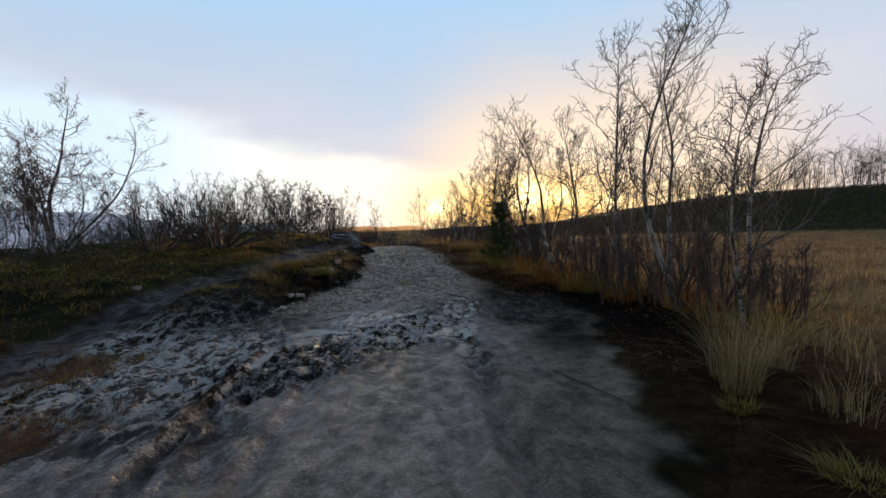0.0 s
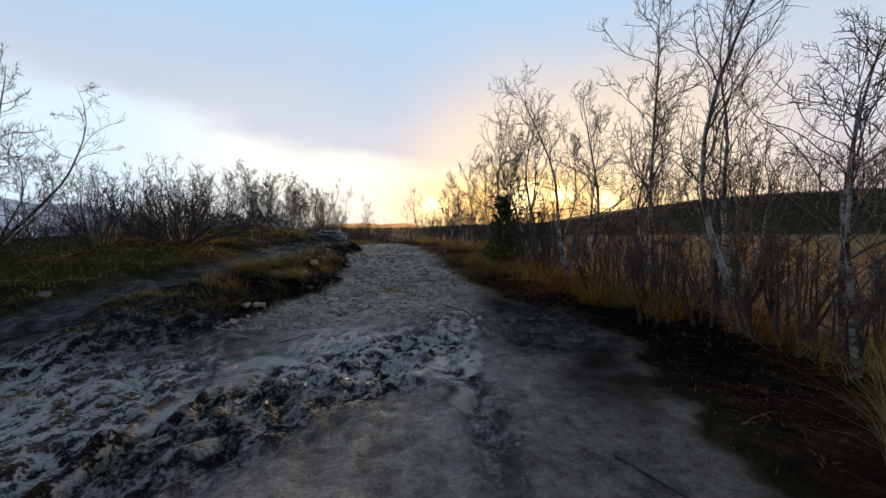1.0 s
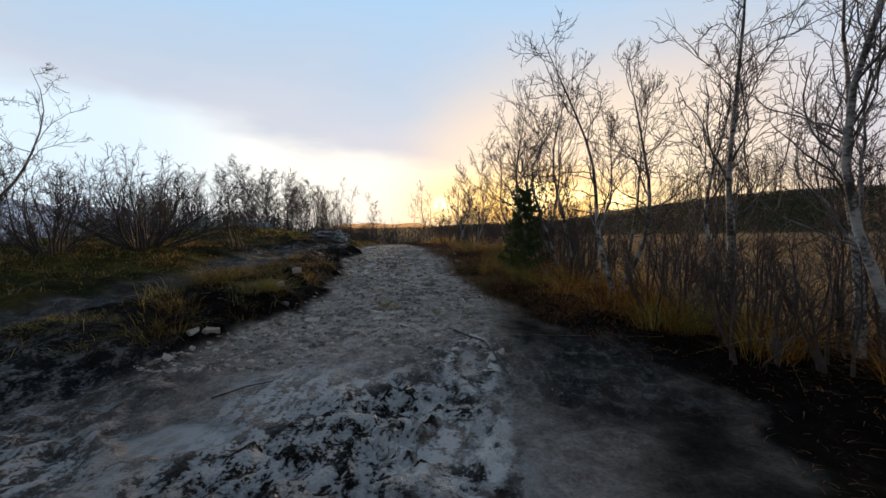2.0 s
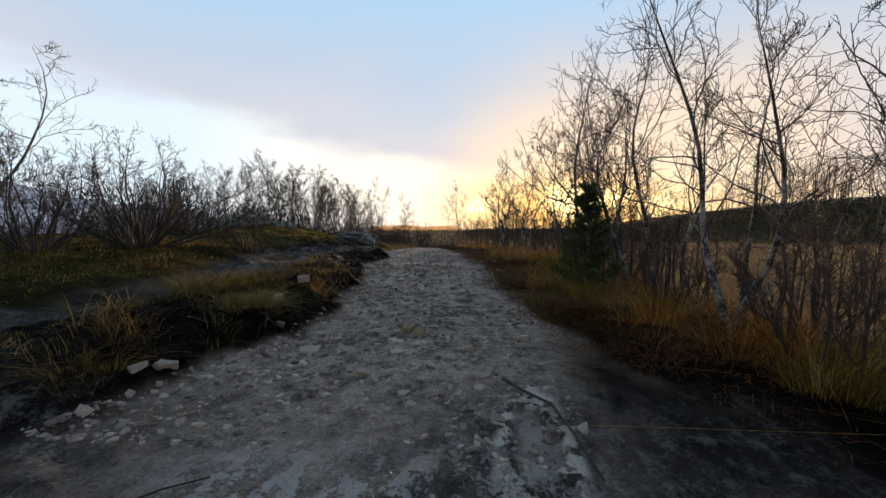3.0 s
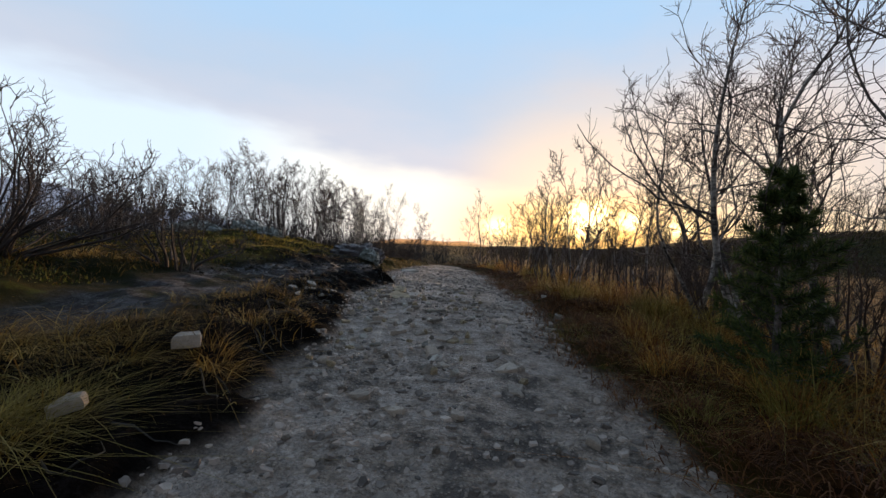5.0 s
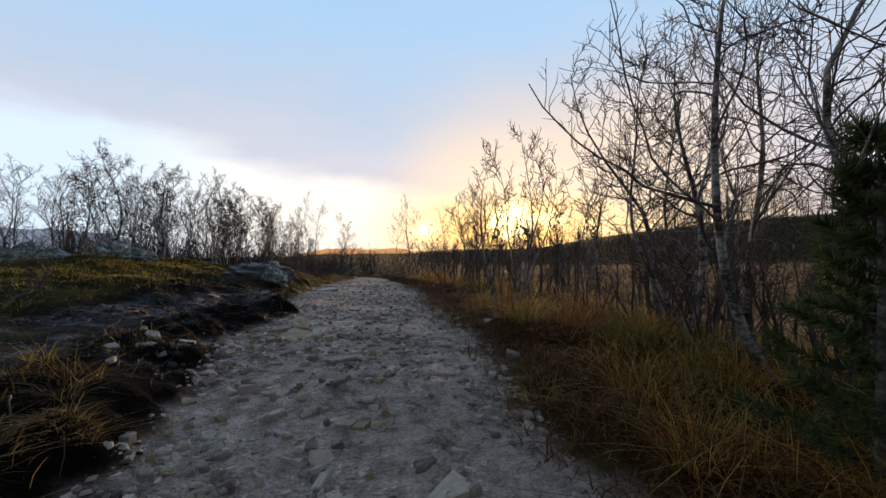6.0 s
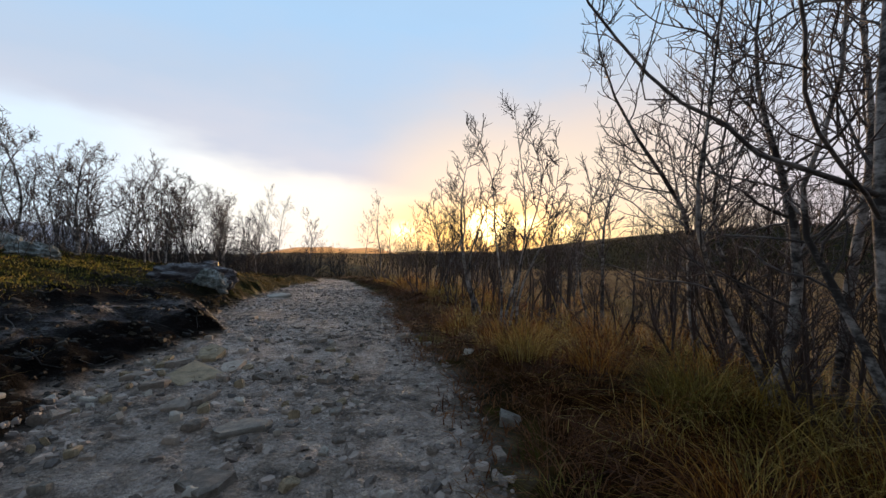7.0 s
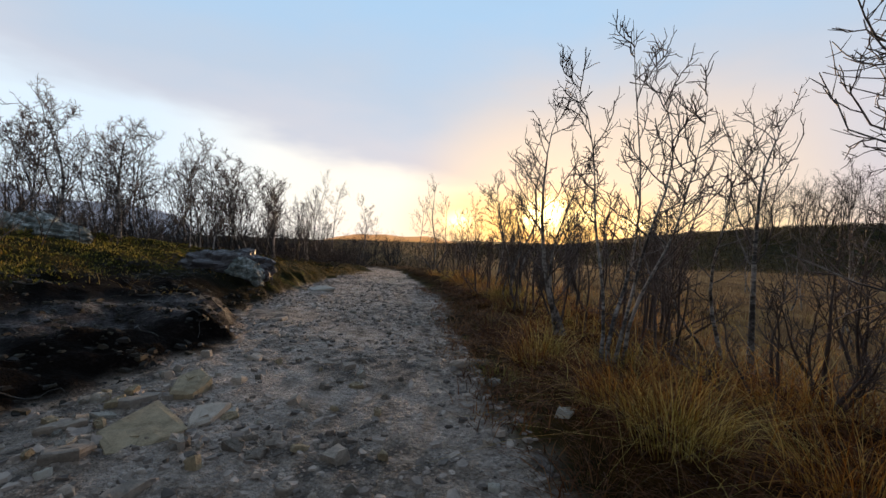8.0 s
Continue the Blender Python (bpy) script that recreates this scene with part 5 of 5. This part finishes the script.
# ---- grass, heath and litter ----
def blades(name, x, y, h, width, lean, seed, mat, label, kind="stuff", category="grass", way=None, origin=None, short=False):
    """Bent blades of two segments each."""
    rng = np.random.default_rng(seed)
    n = len(x)
    z = height(x, y) - 0.02
    a = rng.uniform(0, 2 * np.pi, n) if way is None else way
    s = lean * np.exp(rng.normal(-0.15, 0.6, n))
    face = a + np.pi / 2 + rng.normal(0, 0.5, n)
    wx, wy = np.cos(face) * width / 2, np.sin(face) * width / 2
    f1, f2, f3 = 0.40, 0.75, 1.0
    rows = []
    for f, wide in (((0, 1.0), (0.55, 0.75)) if short else ((0, 1.0), (f1, 0.85), (f2, 0.55))):
        out = s * h * f ** 1.8
        up = h * f * (1 - 0.30 * np.minimum(s, 1.5) * f)
        cx, cy, cz = x + np.cos(a) * out, y + np.sin(a) * out, z + up
        rows += [np.stack([cx - wx * wide, cy - wy * wide, cz], -1), np.stack([cx + wx * wide, cy + wy * wide, cz], -1)]
    out, up = s * h, h * (1 - 0.36 * np.minimum(s, 1.5))
    rows.append(np.stack([x + np.cos(a) * out, y + np.sin(a) * out, z + up], -1))
    v = np.stack(rows, 1)
    if origin is not None:
        v = v - np.array(origin)
    b = np.arange(n)[:, None] * (5 if short else 7)
    tri = np.concatenate([b + np.array(t)[None, :] for t in (((0, 1, 3), (0, 3, 2), (2, 3, 4)) if short else ((0, 1, 3), (0, 3, 2), (2, 3, 5), (2, 5, 4), (4, 5, 6)))])
    return array_mesh(name, v.reshape(-1, 3), tri, mat)


def stuff(name, me, label, category="grass"):
    return tagged(new(name, me), label, category, kind="stuff")


def clumped(rng, n, x0, x1, y0, y1, keep):
    """Random places in a stretch of the plan, kept by a density and gathered into tussocks."""
    x, y = rng.uniform(x0, x1, n), y0 + (y1 - y0) * rng.random(n)
    u, v, tr = zones(x, y)
    k = rng.random(n) < keep(x, y, u, v, tr)
    return x[k], y[k]


rngg = np.random.default_rng(200)
tuss = lambda x, y, s: np.clip(0.5 + 2.6 * fbm(x * 1.7, y * 1.7, 3, s), 0, 1)
# straw grass along the right-hand verge
gx, gy = clumped(rngg, 340000, -3.5, 7, 4.5, 30, lambda x, y, u, v, tr: sstep(v, 0.4 + 1.0 * (1 - sstep(y, 7, 10)), 1.3 + 0.9 * (1 - sstep(y, 7, 10))) * (1 - 0.88 * sstep(v, 1.4, 3.0)) * (0.04 + tuss(x, y, 3) ** 1.5))
hh = (0.14 + 0.50 * rngg.random(len(gx)) ** 2.0) * (0.4 + 1.0 * tuss(gx, gy, 4)) * (0.38 + 0.62 * sstep(gx - RIGHT(gy), 0.1, 1.5))
stuff("verge_grass", blades("verge_grass", gx, gy, hh, 0.006, 1.35, 1, M_STRAW, ""), "dead straw-yellow and rusty grass along the path's verge")
# brown grass over the mire
gx, gy = clumped(rngg, 110000, 2.5, 34, 2, 48, lambda x, y, u, v, tr: sstep(v, 1.5, 3.0) * (0.25 + 0.75 * tuss(x * 0.6, y * 0.6, 6)) * (1 - 0.75 * sstep(np.hypot(x, y), 18, 45)))
hh = 0.14 + 0.28 * rngg.random(len(gx))
stuff("mire_grass", blades("mire_grass", gx, gy, hh, 0.011, 0.45, 2, M_MIRE, "", short=True), "brown withered sedge covering the flat mire")
# taller sedge clumps standing in the mire
gx, gy = clumped(rngg, 120000, 2.5, 16, 2, 26, lambda x, y, u, v, tr: sstep(v, 1.6, 2.8) * np.clip(8 * (fbm(x * 0.8, y * 0.8, 3, 95) - 0.08), 0, 1) * (1 - 0.6 * sstep(v, 6, 12)))
hh = 0.22 + 0.34 * rngg.random(len(gx))
stuff("mire_sedge", blades("mire_sedge", gx, gy, hh, 0.008, 0.8, 8, M_BLEACHED, ""), "pale dry sedge clumps standing in the brown mire")
# short dead grass, crowberry and heather on the left bank
gx, gy = clumped(rngg, 190000, -16, -2, 3, 34, lambda x, y, u, v, tr: sstep(u, 0.25 + 0.7 * (1 - sstep(y, 10, 12)), 0.8 + 1.0 * (1 - sstep(y, 10, 12))) * sstep(tr, 0.35, 0.8) * (0.15 + tuss(x, y, 11)) * (1 - 0.75 * sstep(u, 5, 11)) * (1 - sstep(y, 15.5, 17) * (1 - sstep(y, 21, 23)) * (1 - sstep(u, 1.8, 2.8))))
hh = (0.05 + 0.17 * rngg.random(len(gx)) ** 2) * (0.5 + tuss(gx, gy, 12)) * (1 - 0.55 * sstep(gy, 14, 17))
stuff("bank_heath", blades("bank_heath", gx, gy, hh, 0.011, 1.1, 3, M_HEATH, "", short=True), "dark crowberry, moss and withered grass on the bank", "heath")
gx, gy = clumped(rngg, 75000, -10, -2, 7, 30, lambda x, y, u, v, tr: (0.12 + 0.88 * sstep(u, 0.5, 1.0)) * sstep(u, 0.1, 0.4) * (1 - 0.9 * sstep(u, 1.2, 3)) * np.clip(6 * (fbm(x * 1.3, y * 1.3, 3, 14) - 0.02), 0, 1) * sstep(tr, 0.4, 0.8) * (1 - 0.9 * sstep(y, 15.5, 17) * (1 - sstep(y, 21, 23))))
hh = 0.07 + 0.16 * rngg.random(len(gx)) ** 1.5
stuff("bank_grass", blades("bank_grass", gx, gy, hh, 0.006, 1.2, 4, M_DULL, ""), "withered yellow-brown grass hanging over the bank's edge")
# amber tussocks over the heath
gx, gy = clumped(rngg, 80000, -13, -3, 7, 22, lambda x, y, u, v, tr: sstep(u, 0.8, 1.4) * (1 - 0.6 * sstep(u, 5, 9)) * np.clip(9 * (fbm(x * 1.5, y * 1.5, 3, 91) - 0.10), 0, 1) * sstep(tr, 0.45, 0.8))
hh = (0.08 + 0.20 * rngg.random(len(gx)) ** 1.6) * (0.5 + tuss(gx, gy, 92))
stuff("heath_tussocks", blades("heath_tussocks", gx, gy, hh, 0.007, 1.7, 7, M_GOLD, ""), "amber withered grass tussocks among dark heath")
# moss cushions on top of the bank
gx, gy = clumped(rngg, 90000, -12, -3.5, 8, 28, lambda x, y, u, v, tr: sstep(u, 1.6, 2.6) * (1 - sstep(u, 6.5, 8.5)) * np.clip(5 * (fbm(x * 0.9, y * 0.9, 3, 15) + 0.02 + 0.16 * sstep(y, 16, 19)), 0, 1) * sstep(tr, 0.4, 0.7))
hh = 0.03 + 0.06 * rngg.random(len(gx))
stuff("bank_moss", blades("bank_moss", gx, gy, hh, 0.018, 0.7, 6, M_MOSS, "", short=True), "yellow-green moss cushions on top of the bank", "moss")
# dead leaves along the edge of the path
gx, gy = clumped(rngg, 330000, -3.5, 5, 4, 26, lambda x, y, u, v, tr: sstep(v, -0.4, 0.05) * (1 - 0.8 * sstep(v, 1.2, 2.2)) * (1 - sstep(v, 2.0, 3.0)) * (0.3 + 0.7 * tuss(x, y, 17)) * (0.3 + 0.7 * sstep(y, 8.5, 10.5)))
hh = (0.03 + 0.17 * rngg.random(len(gx)) ** 2.5) * (0.45 + 0.55 * sstep(gy, 7.5, 10))
stuff("leaf_litter", blades("leaf_litter", gx, gy, hh, 0.011, 1.5, 5, M_LITTER, "", short=True), "brown leaf litter and flattened stalks beside the path", "litter")


def tuft(x, y, count, spread, h, mat, seed, label, width=0.0045, lean=0.7):
    """One grass tussock, fanning out from its foot."""
    rng = np.random.default_rng(seed)
    a, r = rng.uniform(0, 2 * np.pi, count), spread * np.sqrt(rng.random(count))
    bx, by = x + r * np.cos(a), y + r * np.sin(a)
    hh = h * rng.uniform(0.45, 1.05, count)
    o = (x, y, float(height(x, y)))
    me = blades("grass_tussock", bx, by, hh, width, lean, seed, mat, "", way=a + rng.normal(0, 0.6, count), origin=o)
    ob = new("grass_tussock", me)
    ob.location = o
    return tagged(ob, label, "grass", "grass tussocks")


for k, (x, y, n, sp, h, kind) in enumerate((
        (2.6, 3.5, 150, 0.16, 1.2, 2), (2.78, 3.85, 120, 0.2, 1.05, 2), (2.3, 3.1, 160, 0.12, 0.16, 1), (2.3, 2.1, 260, 0.2, 0.16, 1), (3.1, 3.0, 90, 0.25, 0.5, 2), (3.4, 4.3, 200, 0.3, 0.7, 2),
        (1.6, 15.35, 420, 0.25, 0.55, 1), (0.75, 16.6, 420, 0.28, 0.55, 0), (0.62, 17.2, 300, 0.22, 0.5, 0), (1.55, 12.35, 300, 0.2, 0.65, 1), (2.2, 11.0, 320, 0.3, 0.7, 0), (2.9, 9.2, 340, 0.3, 0.8, 0), (3.5, 8.0, 340, 0.35, 0.8, 0),
        (2.5, 9.9, 300, 0.3, 0.6, 0), (3.2, 9.0, 300, 0.25, 0.7, 1), (0.35, 18.6, 300, 0.25, 0.5, 0), (1.1, 14.2, 300, 0.25, 0.5, 0), (1.0, 13.3, 260, 0.25, 0.4, 0), (0.0, 20.2, 300, 0.3, 0.45, 0), (3.1, 10.0, 300, 0.3, 0.8, 0),
        (4.1, 7.0, 300, 0.3, 0.7, 0), (4.7, 5.6, 300, 0.3, 0.7, 0), (1.2, 16.0, 300, 0.25, 0.5, 0), (1.9, 14.3, 260, 0.25, 0.5, 0),
        (-3.4, 10.6, 260, 0.22, 0.4, 0), (-3.45, 11.4, 260, 0.25, 0.35, 0), (-3.3, 9.9, 240, 0.22, 0.45, 0), (-3.6, 12.3, 240, 0.3, 0.3, 0), (-3.7, 8.6, 260, 0.22, 0.45, 0), (-3.3, 11.0, 200, 0.2, 0.3, 1),
        (-4.3, 4.2, 300, 0.3, 0.25, 0), (-4.5, 4.6, 260, 0.25, 0.22, 0), (-3.9, 9.3, 260, 0.25, 0.35, 0), (-5.6, 9.2, 240, 0.35, 0.14, 1), (-5.0, 26.8, 300, 0.5, 0.6, 0), (-4.6, 30.5, 300, 0.5, 0.6, 0), (-5.2, 29, 300, 0.5, 0.6, 0))):
    tuft(x, y, int(n * 1.3) if x > 0 else n // 2, sp, h if x > 0 else h * 0.55, M_SEDGE if kind == 1 else M_BLEACHED if kind == 2 else (M_STRAW if x > 0 else M_DULL), 300 + k, lean=(1.15 if x < 0 else 0.5 if kind == 2 else 1.0), label=("green-tinged sedge tussock beside the path" if kind == 1 else "tall bleached straw tussock leaning over wet peat" if kind == 2 else "dry straw-coloured grass tussock at the path's edge"))


rngt = np.random.default_rng(320)
for k, (x, y, h, kind) in enumerate(((-4.65, 11.14, 0.34, 0), (-4.4, 10.95, 0.3, 0), (-4.14, 11.43, 0.26, 0), (-3.87, 11.65, 0.24, 0), (-3.45, 11.74, 0.22, 0), (-3.19, 10.65, 0.26, 1), (-3.1, 12.78, 0.13, 2), (-3.03, 13.05, 0.13, 2), (-3.21, 11.04, 0.2, 1), (-3.84, 9.35, 0.36, 2),
                                     (-3.98, 9.15, 0.34, 2), (-3.7, 8.69, 0.32, 0), (-4.05, 10.95, 0.3, 0), (-3.4, 10.51, 0.22, 1), (-2.97, 12.15, 0.26, 0), (-3.14, 10.75, 0.2, 1), (-2.85, 13.45, 0.08, 0), (-7.15, 7.95, 0.2, 2), (-7.3, 7.8, 0.14, 1), (-4.87, 8.23, 0.12, 1))):
    for j in range(2):
        tuft(x + rngt.normal(0, 0.09), y + rngt.normal(0, 0.09), 130 if kind != 2 else 26, rngt.uniform(0.1, 0.2), h * rngt.uniform(0.9, 1.6), (M_GOLD, M_SEDGE, M_GOLD)[kind], 500 + 2 * k + j, lean=2.1 if kind != 2 else 1.0,
             label=("amber withered grass tuft drooping over the peat bank", "yellow-green grass tuft on the dark peat bank", "pale dry stalks standing out of the dark peat bank")[kind])
for k in range(16):
    y = rngt.uniform(7.6, 15.6)
    x = float(LEFT(y)) - rngt.uniform(0.5, 1.5)
    tuft(x, y, 70, rngt.uniform(0.08, 0.2), rngt.uniform(0.12, 0.34), M_DULL if k % 3 else M_GOLD, 700 + k, lean=1.8, label="withered grass tuft drooping over the dark peat bank")
for k in range(60):
    x, y = (-4.29, 5.68) if k % 10 == 0 else (-4.75, 4.7) if k % 3 else (-3.6, 3.1)
    tuft(x + rngt.normal(0, 0.26), y + rngt.normal(0, 0.26), 90, rngt.uniform(0.1, 0.22), rngt.uniform(0.08, 0.2), M_LITTER if k % 4 else M_GOLD, 900 + k, lean=1.7, label="flattened rusty brown grass tuft in wet mud")
for k in range(40):
    y = rngt.uniform(9.6, 21)
    x = float(RIGHT(y)) + rngt.uniform(-0.05, 0.9)
    tuft(x, y, 110, rngt.uniform(0.1, 0.22), rngt.uniform(0.12, 0.32), M_SEDGE if k % 4 == 0 else M_LITTER, 560 + k, lean=1.3, label="low yellow-green grass tuft at the rusty edge of the path" if k % 4 == 0 else "low rusty grass tuft at the edge of the path")


# ---- sticks on the ground ----
def stick(pts, r, label):
    t = Tubes()
    p = [(x, y, float(height(x, y)) + r * 1.2 + dz) for x, y, dz in pts]
    t.add(p, np.linspace(r, r * 0.5, len(p)), 6)
    return tagged(new("stick", t.mesh("stick", M_STICK)), label, "stick", "sticks on the path")


stick([(0.05, 9.35, 0), (0.2, 9.05, 0.02), (0.42, 8.75, 0.02), (0.5, 8.35, 0.01), (0.62, 7.95, 0)], 0.018, "dark crooked wet stick lying in the mud")
stick([(-2.3, 7.3, 0), (-2.05, 7.5, 0.01), (-1.85, 7.65, 0)], 0.009, "thin dark twig lying on the mud")
stick([(1.1, 4.3, 0), (1.4, 3.7, 0.01), (1.55, 3.3, 0)], 0.010, "thin dark twig lying on the mud")


# ---- far woods on the rise ----
def far_wood():
    rng = np.random.default_rng(400)
    t = Tubes()
    done = 0
    while done < 230:
        x, y = rng.uniform(8, 110), rng.uniform(46, 95)
        if rng.random() > (0.25 + 0.75 * sstep(y + 0.1 * x, 60, 80)) * (0.18 + 0.82 * sstep(x, 34, 52)):
            continue
        done += 1
        z, h = float(height(x, y)), rng.uniform(3.0, 5.0) + 3.2 * float(sstep(x, 24, 50))
        for _ in range(1):
            line = crooked(rng, (x + rng.normal(0, 0.3), y, z - 0.2), (rng.normal(0, 0.12), rng.normal(0, 0.12), 1), h, 5, 0.06, 0.05)
            t.add(line, np.linspace(0.07, 0.015, 6), 4)
            for _ in range(16):
                p, d = along(line, rng.uniform(0.12, 1.0))
                arm = crooked(rng, p, side_way(rng, d, 0.66, 0.15), h * rng.uniform(0.16, 0.42), 3, 0.25, 0.1)
                t.add(arm, (0.022, 0.016, 0.012, 0.008), 3)
                for _ in range(3):
                    q, e = along(arm, rng.uniform(0.2, 1))
                    t.add(crooked(rng, q, side_way(rng, e, 0.5, 0.15), h * 0.09, 2, 0.2, 0.1), (0.012, 0.010, 0.006), 3)
    return stuff("far_wood", t.mesh("far_wood", M_WOOD), "bare dark birch wood on the rise beyond the mire", "trees")


def far_scrub():
    """Juniper and dwarf birch cover of the rise and the hollow beyond the bend."""
    rng = np.random.default_rng(410)
    n = 90000
    x, y = rng.uniform(-60, 120, n), rng.uniform(38, 100, n)
    u, v, tr = zones(x, y)
    k = (rng.random(n) < np.where(v > 0, sstep(y + 0.1 * x, 45, 49) * sstep(x, -6, 4) + 0.25 * (1 - sstep(x, 4, 10)), 0.35)) & ((np.maximum(u, v) > 0.3) | (y > 44))
    x, y = x[k], y[k]
    h = rng.uniform(0.3, 0.9, len(x))
    return stuff("far_scrub", blades("far_scrub", x, y, h, 0.045, 1.0, 411, M_SCRUB, "", short=True), "dark low scrub and heather on the far rise", "scrub")


far_wood()
far_scrub()
